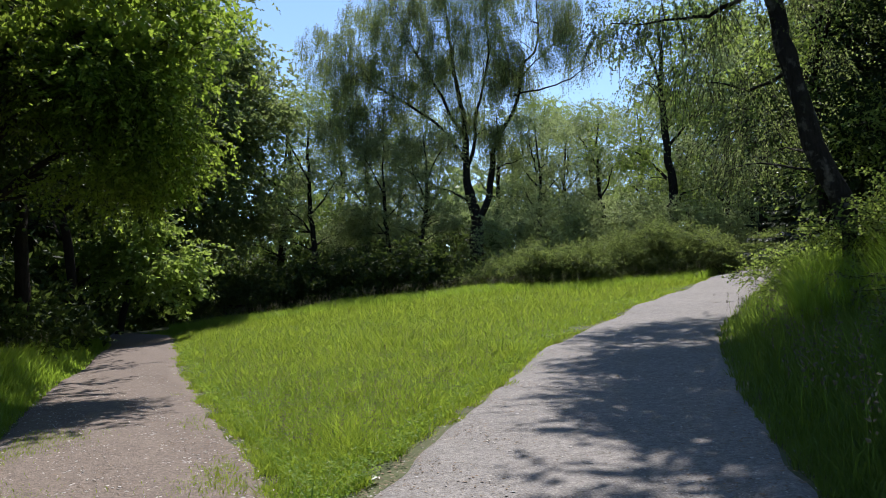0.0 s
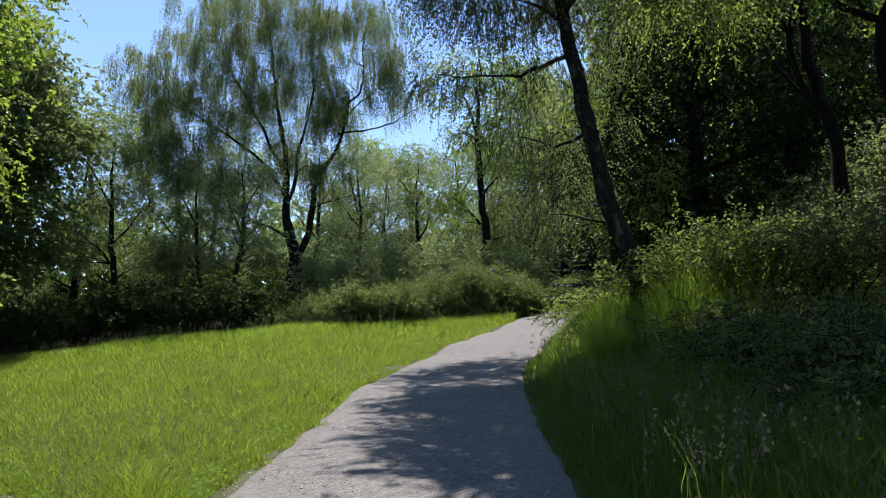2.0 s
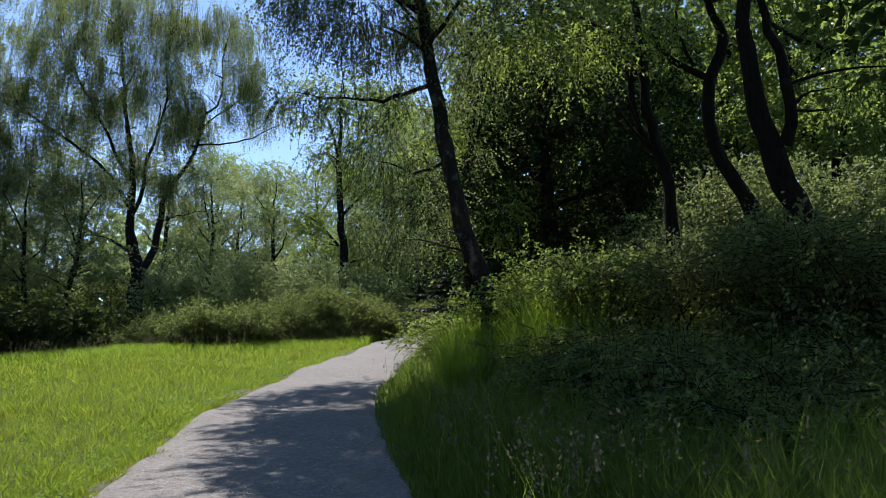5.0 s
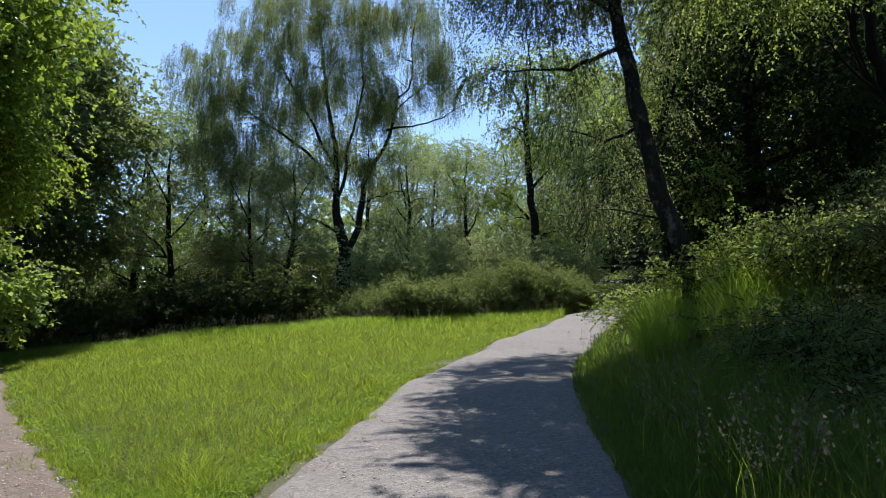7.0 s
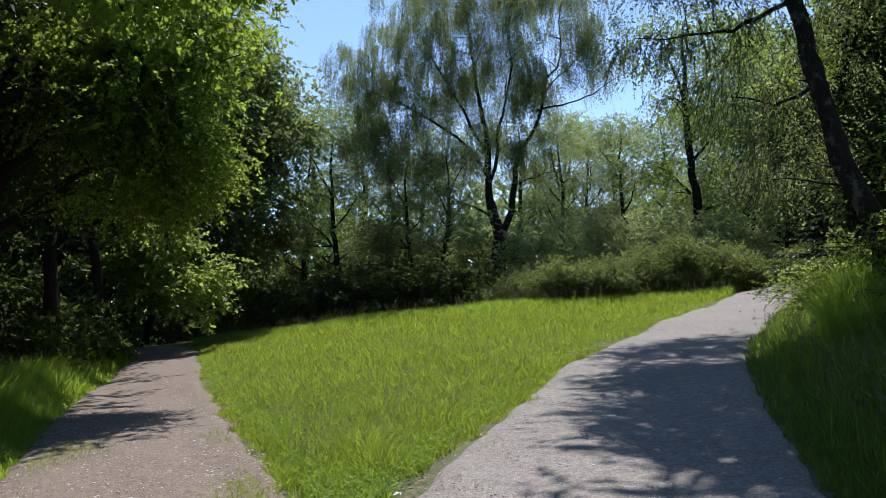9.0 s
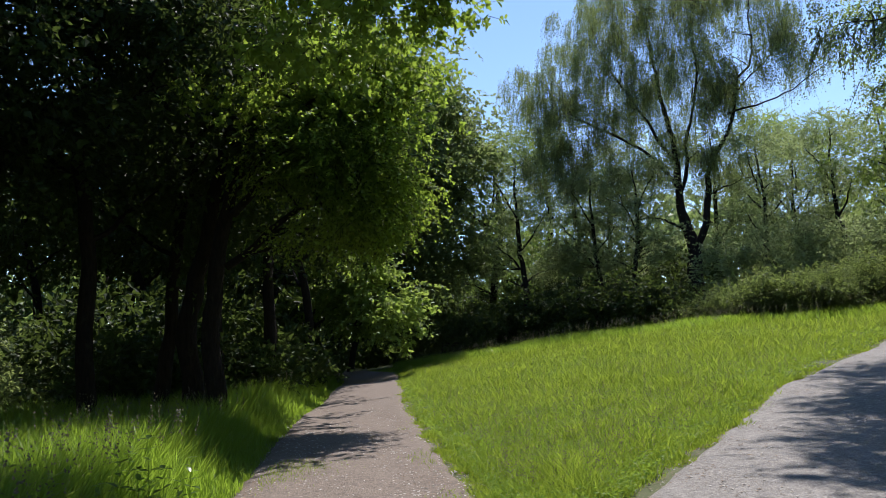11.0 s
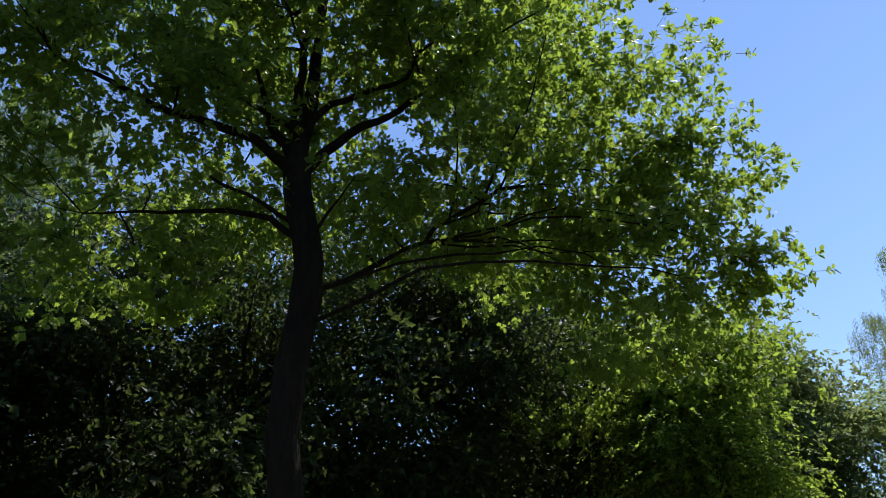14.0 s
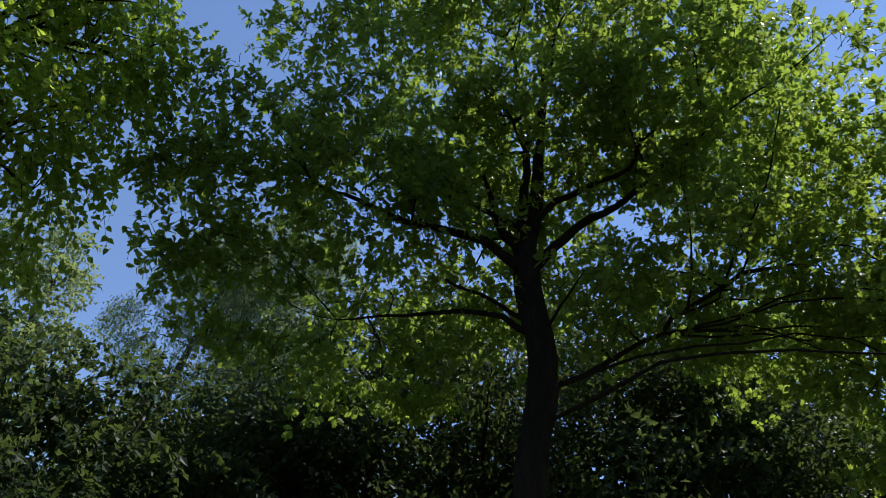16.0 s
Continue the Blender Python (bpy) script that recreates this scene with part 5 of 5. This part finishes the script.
grow_tree("silver_birch_tree", "pale silver birch with thin grey foliage beyond the oak", base, [(*base, 0.28), ptr(-88, 18, 28, 0.2), ptr(-88.2, 27, 28, 0.15), ptr(-87.5, 33, 28, 0.1), ptr(-84, 42, 28, 0.03)], [[ptr(-84.5, 30, 28, 0.13), ptr(-86, 33, 28, 0.10), ptr(-90, 34.8, 28, 0.07), ptr(-95, 38, 28, 0.02)], [ptr(-87.8, 31, 28, 0.09), ptr(-83, 36, 28, 0.05), ptr(-79, 41, 28, 0.015)]], lv, tw, M_PALE, M_BIRCHBARK, OVAL, hub, 203, boughs=50)
rng = np.random.default_rng(205)
LIME = [blob(-108, 46, 5.6, 0.75), blob(-103, 49, 5.6, 0.6), blob(-99.5, 47.5, 5.6, 0.4), blob(-110, 41, 5.6, 0.7), blob(-105.5, 37, 5.8, 0.5), blob(-101, 43, 5.8, 0.45), blob(-104, 32, 5.9, 0.35), blob(-114, 50, 5.2, 0.9), blob(-116, 40, 5.4, 0.9), blob(-120, 48, 5.2, 1.0)]
lv, tw, hub = foliage(LIME, 1900, 7, 0.26, 0.072, rng, HEART, 0.7, 0.4, 0.3, 0.5, 0.003, 0.12, 7)
base = on_ground(-128, 6.5, 0.1)
grow_tree("linden_tree", "overhanging linden bough with bright hanging leaves", base, [(*base, 0.22), ptr(-127.5, 20, 6.4, 0.18), ptr(-126, 42, 6.2, 0.13), ptr(-124, 56, 5.8, 0.05)], [[ptr(-127, 30, 6.4, 0.08), ptr(-118, 42, 5.8, 0.05), ptr(-108, 47, 5.6, 0.03), ptr(-100, 48, 5.6, 0.008)], [ptr(-127, 26, 6.4, 0.07), ptr(-116, 37, 5.8, 0.04), ptr(-105, 36, 5.8, 0.01)]], lv, tw, M_LINDEN, M_BARK, HEART, hub, 206, boughs=40, bough_r=0.02)
for az, r, turn, size in [(-100, 22, 260, 0.72), (-74, 22, 330, 0.95), (-95, 30, 60, 0.85), (-87, 26, 200, 0.85), (-80, 24, 90, 0.9)]:
    place(shade_tree, az, r, turn, size)

# Broadleaf trees grouped as hollies; their near-black leaf colour paints the deep shade.
dim_tree = wood_tree("shade_dark_tree", "broadleaf tree below the taller trees with shade painted into dark leaves", 67, 6.6, 3.2, 0.10, 0.10, M_SHADE_LEAF, M_BARK, 2000, trunk_r=0.11, forks=7, length=0.5, group="hollies in the wood")
settle(dim_tree, -91, 12.0, 60, 0.85)
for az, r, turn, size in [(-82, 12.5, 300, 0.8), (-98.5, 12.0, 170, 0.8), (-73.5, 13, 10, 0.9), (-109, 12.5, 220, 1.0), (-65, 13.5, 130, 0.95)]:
    place(dim_tree, az, r, turn, size)

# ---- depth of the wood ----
# Shade of the wood's depth is put into the dark leaf colour.
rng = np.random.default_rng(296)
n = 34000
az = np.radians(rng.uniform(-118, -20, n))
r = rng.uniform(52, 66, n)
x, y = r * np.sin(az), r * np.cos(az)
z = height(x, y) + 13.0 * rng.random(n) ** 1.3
tagged(part("deep_woods", leaf_mesh("deep_woods", np.stack([x, y, z], -1), unit(rng.normal(size=(n, 3))), unit(rng.normal(size=(n, 3)) + (0, 0, 0.6)), rng.uniform(0.4, 0.8, n), HEART), M_WOODSHADE), "depth of the wood behind the trunks with shade painted into dark leaves", "woods", kind="stuff")

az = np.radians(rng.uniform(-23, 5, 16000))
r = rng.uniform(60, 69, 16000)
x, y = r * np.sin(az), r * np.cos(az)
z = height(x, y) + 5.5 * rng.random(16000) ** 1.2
tagged(part("low_woods", leaf_mesh("low_woods", np.stack([x, y, z], -1), unit(rng.normal(size=(16000, 3))), unit(rng.normal(size=(16000, 3)) + (0, 0, 0.6)), rng.uniform(0.3, 0.6, 16000), BROAD), M_WOODSHADE), "low undergrowth deep behind the meadow with shade painted into dark leaves", "woods", kind="stuff")
az = np.radians(rng.uniform(27, 66, 30000))
r = rng.uniform(36, 46, 30000)
x, y = r * np.sin(az), r * np.cos(az)
z = height(x, y) + 15.0 * rng.random(30000) ** 1.2
tagged(part("hill_woods", leaf_mesh("hill_woods", np.stack([x, y, z], -1), unit(rng.normal(size=(30000, 3))), unit(rng.normal(size=(30000, 3)) + (0, 0, 0.6)), rng.uniform(0.3, 0.6, 30000), BROAD), M_BROAD), "leafy depth of the wood on the hillside", "woods", kind="stuff")

# ---- far woods ----
rng = np.random.default_rng(301)
n = 40000
az = np.radians(rng.uniform(-125, 75, n))
r = rng.uniform(72, 96, n)
x, y = r * np.sin(az), r * np.cos(az)
top = 10.5 + 2.5 * np.sin(az * 23) + 2.0 * np.sin(az * 57 + 1) + rng.normal(size=n) * 0.8
z = height(x, y) + top * rng.random(n) ** 0.8
pos = np.stack([x, y, z], -1)
tagged(part("far_woods", leaf_mesh("far_woods", pos, unit(rng.normal(size=(n, 3))), unit(rng.normal(size=(n, 3)) + (0, 0, 0.6)), rng.uniform(0.7, 1.3, n), HEART), M_BROAD), "distant woodland behind the trees", "woods", kind="stuff")

# ---- meadow floor: clover, flowers, straw, seed heads ----
rng = np.random.default_rng(401)


def meadow_spots(n, r0, r1, az0=-24, az1=27, inner=0.0):
    x, y, r = scatter(az0, az1, r0, r1, n, rng)
    ol, orr = off_path(x, y, LEFT_PTS, LEFT_HALF), off_path(x, y, RIGHT_PTS, RIGHT_HALF)
    k = (ol > inner) & (orr > inner) & (x > np.interp(y, LEFT_PTS[:, 1], LEFT_PTS[:, 0])) & (x < np.interp(y, RIGHT_PTS[:, 1], RIGHT_PTS[:, 0])) & (r < meadow_back(np.degrees(np.arctan2(x, y))))
    return x[k], y[k], r[k]


x, y, r = meadow_spots(130000, 4.6, 30)
n = len(x)
pos = np.stack([x, y, height(x, y) + 0.03 + 0.13 * rng.random(n)], -1)
tagged(part("clover_leaves", leaf_mesh("clover_leaves", pos, unit(rng.normal(size=(n, 3)) * (1, 1, 0.35)), unit(rng.normal(size=(n, 3)) * 0.45 + (0, 0, 1)), (0.016 + 0.0015 * r) * (0.5 + 0.9 * rng.random(n)), BROAD), M_CLOVER), "low clover and broad meadow leaves between the grass", "clover", kind="stuff")

STAR = (np.array([(0.0, 0.0, 0.0)] + [(math.cos(i * math.pi / 4) * (1.0 if i % 2 else 0.75), math.sin(i * math.pi / 4) * (1.0 if i % 2 else 0.75), 0.18) for i in range(8)]), [[0, i + 1, (i + 1) % 8 + 1, (i + 1) % 8 + 1] for i in range(8)])
x, y, r = meadow_spots(1500, 5.0, 38, inner=0.15)
n = len(x)
patchy = np.sin(x * 1.3 + 0.6) * np.sin(y * 0.9) + 0.6 * np.sin(x * 3.3) * np.sin(y * 2.7 + 1) + 0.3 * rng.normal(size=n) > 0.75
x, y, r = x[patchy], y[patchy], r[patchy]
n = len(x)
pos = np.stack([x, y, height(x, y) + 0.15 + 0.10 * rng.random(n)], -1)
tagged(part("white_clover_flowers", leaf_mesh("white_clover_flowers", pos, unit(rng.normal(size=(n, 3)) * (1, 1, 0.2)), unit(rng.normal(size=(n, 3)) * 0.35 + (0, 0, 1)), (0.0024 + 0.00013 * r) * (0.5 + 0.9 * rng.random(n)), STAR), M_WHITE), "small white clover flowers dotted over the meadow", "flowers", kind="stuff")

x, y, r = meadow_spots(1500, 4.8, 18, inner=0.0)
tall = 0.10 + 0.16 * rng.random(len(x))
v, f = blades(x, y, tall, 0.0035 + 0.0002 * r, rng, 1.3)
tagged(part("dry_straw", mesh_of("dry_straw", v, f, False), M_STRAW), "pale dry grass stalks lying in the meadow", "straw", kind="stuff")


def seed_stalks(name, label, x, y, tall, rng, size=0.034):
    """Thin flowering grass stalks, each with a loose seed head."""
    n = len(x)
    v, f = blades(x, y, tall, 0.006 * np.ones(n), rng, 0.28)
    top = v.reshape(-1, 5, 3)[:, 4]
    k = 9
    pos = (top[:, None] - np.array((0, 0, 1.0)) * (np.arange(k) * 0.022)[None, :, None] + rng.normal(size=(n, k, 3)) * 0.012).reshape(-1, 3)
    hv = leaf_mesh("heads", pos, unit(rng.normal(size=(n * k, 3)) * 0.7 + (0, 0, 0.8)), unit(rng.normal(size=(n * k, 3))), size * (0.6 + 0.6 * rng.random(n * k)), OVAL)
    ob = tagged(part(name, mesh_of(name, v, f, False), M_VERGE), label, "grass", kind="stuff")
    part("seed_head_mass", hv, M_SEED, ob, kind="stuff")
    return ob


x, y, r = scatter(-62, -24, 5.0, 24, 900, rng)
ol = off_path(x, y, LEFT_PTS, LEFT_HALF)
k = (ol > 0.35) & (ol < 3.2) & (x < np.interp(y, LEFT_PTS[:, 1], LEFT_PTS[:, 0]))
seed_stalks("verge_seed_grass", "tall flowering grass stalks at the wood's edge", x[k], y[k], 0.85 + 0.45 * rng.random(k.sum()), rng)
x, y, r = scatter(18, 60, 4.0, 26, 1500, rng)
orr = off_path(x, y, RIGHT_PTS, RIGHT_HALF)
k = (orr > 0.05) & (orr < 2.6) & (rng.random(len(x)) < np.where(orr < 0.8, 1.0, 0.3)) & (x > np.interp(y, RIGHT_PTS[:, 1], RIGHT_PTS[:, 0]))
seed_stalks("bank_seed_grass", "tall flowering grass stalks along the shaded bank", x[k], y[k], 0.6 + 0.4 * rng.random(k.sum()), rng)


x, y, r = meadow_spots(9000, 7.0, 38, inner=0.25)
seed_stalks("meadow_seed_grass", "fine flowering grass stalks standing above the meadow", x, y, 0.24 + 0.24 * rng.random(len(x)), rng, 0.022)

az = rng.uniform(-21, 25, 42000)
r = meadow_back(az) + rng.normal(size=len(az)) * 1.3 + 0.9
x, y = r * np.sin(np.radians(az)), r * np.cos(np.radians(az))
k = (off_path(x, y, LEFT_PTS, LEFT_HALF) > 0.1) & (off_path(x, y, RIGHT_PTS, RIGHT_HALF) > 0.1)
v, f = blades(x[k], y[k], 0.18 + 0.38 * rng.random(k.sum()), 0.02 * np.ones(k.sum()), rng, 0.6)
tagged(part("meadow_fringe", mesh_of("meadow_fringe", v, f, False), M_VERGE), "long uncut grass along the back of the meadow", "grass", kind="stuff")
pick = rng.choice(np.where(k)[0], 900, replace=False)
seed_stalks("fringe_seed_grass", "pale seeding grass along the back of the meadow", x[pick], y[pick], 0.55 + 0.4 * rng.random(900), rng, 0.045)


# ---- broad-leaved weeds ----
def weed(name, label, seed, tall, leaf, tiers, material, group):
    """An upright weed: stem and pairs of leaves, each leaf a part."""
    rng = np.random.default_rng(seed)
    root = tagged(new(name), label, "weed", group)
    v, f = tube([(0, 0, -0.05), (0.02, 0.01, tall * 0.5), (0.03, -0.01, tall)], [0.006, 0.005, 0.002], 5)
    part("stem", mesh_of("stem", v, f), M_VERGE, root)
    blade_v = np.array([(0, 0, 0), (0.25, -0.24, 0.05), (0.6, -0.26, 0.04), (0.82, -0.12, -0.04), (1, 0, -0.14), (0.82, 0.12, -0.04), (0.6, 0.26, 0.04), (0.25, 0.24, 0.05), (0.3, 0, -0.01), (0.65, 0, -0.02)])
    blade_f = [np.array([(0, 1, 8, 8)[:3], (0, 8, 7, 7)[:3], (3, 4, 9, 9)[:3], (4, 5, 9, 9)[:3]]), np.array([(1, 2, 9, 8), (8, 9, 6, 7)]), np.array([(2, 3, 9), (9, 5, 6)])]
    me = mesh_of("leaf", blade_v, blade_f)
    me.materials.append(material)
    for i in range(tiers):
        z = tall * (0.25 + 0.75 * (i + 1) / tiers)
        for s in range(3 if i == tiers - 1 else 2):
            ob = new("leaf", me)
            ob.parent = root
            a = math.degrees(i * 1.57 + s * math.pi * (2 / 3 if i == tiers - 1 else 1) + rng.normal() * 0.25)
            ob.matrix_basis = pose(0.02, 0, z, 0, -12 + rng.normal() * 14, a) @ Matrix.Scale(leaf * (1.15 - 0.45 * i / tiers) * (0.85 + 0.3 * rng.random()), 4)
    return root


nettle = weed("nettle", "green nettle with broad toothed leaves in the long grass", 501, 0.58, 0.095, 6, M_WEED, "nettles in the verge")
tall_nettle = weed("nettle", "taller nettle with glossy pale leaves in the long grass", 502, 0.78, 0.115, 7, M_WEED, "nettles in the verge")
spots = [(-45.5, 6.9), (-44, 6.4), (-42.6, 6.8), (-41.2, 6.3), (-40, 6.9), (-42, 7.4), (-38.6, 6.5), (-43.4, 5.9), (-46.8, 6.2), (-39.4, 7.6), (-37.6, 7.1), (-36.6, 8.3), (-48, 7.2), (-47, 7.9), (-40.6, 8.2), (-44.6, 8.1),
         (38, 6.5), (41, 7.0), (44, 6.2), (47, 6.8), (50, 6.0), (53, 6.6), (45.5, 8.0), (49, 8.3), (40, 8.6), (35, 8.2), (36.5, 7.0), (52, 8.0), (33.5, 9.4), (43, 9.4), (46, 5.2), (49.5, 5.0), (52.5, 5.3), (42.5, 5.4), (55, 6.0), (38.5, 5.6), (47.8, 9.6), (51, 9.4), (54.5, 9.0), (36, 10.2), (40.5, 10.6), (45, 10.8), (49.8, 10.8), (57, 7.6), (34.6, 7.4), (44.8, 7.2), (48.4, 7.5), (31, 9.0), (32.4, 8.2)]
for i, (az, r) in enumerate(spots):
    src = nettle if i % 3 else tall_nettle
    p = on_ground(az, r)
    m = pose(p.x, p.y, p.z, 0, 0, (i * 73) % 360) @ Matrix.Scale((0.95 if az < 0 else 0.8) + 0.07 * (i % 5), 4)
    if i == 0:
        tall_nettle.matrix_basis = m
    elif i == 1:
        nettle.matrix_basis = m
    else:
        copy_thing(src, m)

# dock plant with one upright leaf that catches the light
dock = tagged(new("dock_plant"), "dock plant with one bright upright leaf in the verge", "weed")
dock.location = on_ground(-44.8, 7.0)
dv, df = tube([(0, 0, -0.05), (0.01, 0, 0.35), (0.02, 0.01, 0.62)], [0.009, 0.008, 0.004], 6)
part("stem", mesh_of("stem", dv, df), M_VERGE, dock)
lt = np.linspace(0, 1, 9)
lw = 0.055 * np.sin(np.pi * np.clip(lt * 0.93 + 0.05, 0, 1)) ** 0.7
lvv = np.concatenate([np.stack([-lw, 0.012 * np.cos(lt * 3), lt * 0.27], -1), np.stack([0 * lw, -0.012 * np.ones(9), lt * 0.27], -1), np.stack([lw, 0.012 * np.cos(lt * 3), lt * 0.27], -1)])
lff = np.array([(c * 9 + i, (c + 1) * 9 + i, (c + 1) * 9 + i + 1, c * 9 + i + 1) for c in range(2) for i in range(8)])
dock_leaf = mesh_of("leaf", lvv, lff)
for ang, tilt, z, size, lab in [(35, 4, 0.60, 0.62, "bright yellow-green upright leaf"), (120, 62, 0.56, 0.6, ""), (250, 66, 0.5, 0.65, ""), (330, 70, 0.3, 0.8, ""), (180, 75, 0.2, 0.9, "")]:
    ob = part("leaf", dock_leaf, M_BUSH, dock, lab)
    ob.matrix_basis = pose(0.015, 0, z, 0, 0, ang) @ pose(0, 0, 0, tilt, 0, 0) @ Matrix.Scale(size, 4)

# buttercups on the bank
butter = tagged(new("buttercup"), "small yellow buttercup on a thin stalk in the bank grass", "flower", "buttercups on the bank")
bv, bf = tube([(0, 0, -0.05), (0.01, 0.01, 0.2), (0, 0.02, 0.46)], [0.003, 0.0025, 0.002], 4)
part("stem", mesh_of("stem", bv, bf), M_VERGE, butter)
petal = mesh_of("petal", np.array([(0, 0, 0), (0.008, -0.007, 0.004), (0.016, -0.005, 0.010), (0.016, 0.005, 0.010), (0.008, 0.007, 0.004)]), np.array([(0, 1, 2, 3), (0, 3, 4, 4)])[:1])
for i in range(5):
    ob = part("petal", petal, M_YELLOW, butter)
    ob.matrix_basis = pose(0, 0.02, 0.46, 0, 0, i * 72) @ Matrix.Scale(1.4, 4)
for i, (az, r) in enumerate([(47.5, 4.6), (31.5, 7.2), (33, 7.0), (33.6, 7.1), (44.5, 5.0), (37, 6.0), (28.3, 8.2), (40, 5.6), (50, 5.4), (35, 6.3)]):
    p = on_ground(az, r)
    m = pose(p.x, p.y, p.z, 0, 6, i * 50)
    if i:
        copy_thing(butter, m)
    else:
        butter.matrix_basis = m

# ---- stones and litter on the paths ----
rng = np.random.default_rng(601)
PEBBLE = np.array([(1, 0, 0), (-1, 0, 0), (0, 1, 0), (0, -1, 0), (0, 0, 0.6), (0, 0, -0.5)], float)
PEB_F = np.array([(0, 2, 4), (2, 1, 4), (1, 3, 4), (3, 0, 4), (2, 0, 5), (1, 2, 5), (3, 1, 5), (0, 3, 5)])


def path_height(x, y, pts, half, lift):
    c = np.clip((off_path(x, y, pts, half) + half) / half, 0, 1)
    return height(x, y) + lift * (1 - np.clip((c - 0.86) / 0.14, 0, 1)) + 0.03 * (1 - c * c)


def strew(name, label, pts, half, lift, n, size, material, edge, rng, flat=1.0, r1=22):
    """Small bits lying on a path, more of them towards its edges."""
    i = rng.integers(0, len(pts) - 1, n * 4)
    d = unit(pts[i + 1] - pts[i])
    u = rng.uniform(-1, 1, len(i))
    u = np.sign(u) * np.abs(u) ** edge
    q = pts[i] + d * rng.uniform(0, 0.4, len(i))[:, None] + np.stack([d[:, 1], -d[:, 0]], -1) * (u * half * 1.03)[:, None]
    rr = np.hypot(q[:, 0], q[:, 1])
    k = np.where((q[:, 1] > 3.0) & (rr < r1) & (rng.random(len(i)) < 9.0 / (rr + 2)))[0][:n]
    q = q[k]
    z = path_height(q[:, 0], q[:, 1], pts, half, lift)
    s = size * (0.35 + rng.random(len(q)) ** 3 * 1.6)
    a = rng.random(len(q)) * 6.283
    st = rng.uniform(0.6, 1.5, len(q))
    v = PEBBLE[None] * np.stack([s * st, s / st, s * 0.7 * flat], -1)[:, None]
    v = v * rng.uniform(0.75, 1.25, v.shape)
    c, sn = np.cos(a)[:, None], np.sin(a)[:, None]
    v = np.stack([v[..., 0] * c - v[..., 1] * sn + q[:, 0:1], v[..., 0] * sn + v[..., 1] * c + q[:, 1:2], v[..., 2] + z[:, None] + 0.002], -1)
    f = ((np.arange(len(q)) * 6)[:, None, None] + PEB_F[None]).reshape(-1, 3)
    return tagged(part(name, mesh_of(name, v.reshape(-1, 3), f, False), material), label, "debris", kind="stuff")


strew("path_grit", "pale grit and small stones lying on the brown path", LEFT_PTS, LEFT_HALF, 0.030, 9000, 0.011, M_STONE, 0.9, rng)
strew("path_litter", "dry leaf crumbs along the edges of the brown path", LEFT_PTS, LEFT_HALF, 0.030, 15000, 0.0095, M_LITTER, 0.4, rng, 0.5)
strew("worn_path_grit", "pale grit lying on the worn grey path", RIGHT_PTS, RIGHT_HALF, 0.046, 5000, 0.009, M_STONE, 0.9, rng)
strew("worn_path_litter", "dry leaf crumbs along the edges of the grey path", RIGHT_PTS, RIGHT_HALF, 0.046, 17000, 0.0085, M_LITTER, 0.25, rng, 0.5)

# grass tufts creeping into the left path
x, y, r = scatter(-34, -14, 5.0, 11, 24000, rng)
ol = off_path(x, y, LEFT_PTS, LEFT_HALF)
ln = np.sin(x * 2.3 + y * 0.8) + np.sin(x * 0.9 - y * 1.7 + 2) + 0.6 * rng.normal(size=len(x))
k = (ol < -0.3) & (ln > 1.1)
v, f = blades(x[k], y[k], 0.02 + 0.04 * rng.random(k.sum()), 0.006 * np.ones(k.sum()), rng, 1.2, -0.045)
tagged(part("path_grass", mesh_of("path_grass", v, f, False), M_GRASS), "thin grass creeping over the brown path", "grass", kind="stuff")


# ---- bench at the far end of the meadow ----
def box_mesh(name, sx, sy, sz, bevel=0.008):
    bm = bmesh.new()
    bmesh.ops.create_cube(bm, size=1, matrix=Matrix.Diagonal((sx, sy, sz, 1)))
    bmesh.ops.bevel(bm, geom=bm.edges[:], offset=bevel, segments=1, affect="EDGES")
    me = bpy.data.meshes.new(name)
    bm.to_mesh(me)
    bm.free()
    return me


bench = tagged(new("bench"), "weathered wooden bench under the trees beyond the meadow", "bench")
bench.matrix_basis = Matrix.Translation(on_ground(-16.2, 47.0)) @ pose(0, 0, 0, 0, 0, 12)
for yy in (-0.16, 0.0, 0.16):
    part("seat_plank", box_mesh("seat_plank", 1.7, 0.14, 0.05), M_GREY, bench).location = (0, yy, 0.46)
for zz in (0.66, 0.82):
    part("back_plank", box_mesh("back_plank", 1.7, 0.04, 0.12), M_GREY, bench).location = (0, 0.27, zz)
for xx in (-0.65, 0.65):
    part("leg", box_mesh("leg", 0.09, 0.40, 0.46), M_GREY, bench).location = (xx, 0, 0.21)
    part("back_post", box_mesh("back_post", 0.08, 0.05, 0.55), M_GREY, bench).location = (xx, 0.225, 0.63)

# scrap of white paper at the tip of the meadow
pv = np.array([(math.cos(i * 0.9) * (0.03 + 0.015 * (i % 3)), math.sin(i * 0.9) * 0.035, 0.012 * ((i * 5) % 4)) for i in range(7)] + [(0, 0, 0.022)])
scrap = part("paper_scrap", mesh_of("paper_scrap", pv, np.array([(i, (i + 1) % 7, 7) for i in range(7)]), False), M_WHITE)
tagged(scrap, "crumpled scrap of white paper on the bare earth", "litter")
scrap.location = on_ground(-5.6, 6.0) + Vector((0, 0, 0.035))
strew("worn_path_crumbs", "scattered brown leaf crumbs over the grey path", RIGHT_PTS, RIGHT_HALF, 0.046, 9000, 0.0065, M_LITTER, 1.0, rng, 0.5)
strew("path_crumbs", "scattered brown leaf crumbs over the brown path", LEFT_PTS, LEFT_HALF, 0.030, 11000, 0.0065, M_LITTER, 1.0, rng, 0.5)
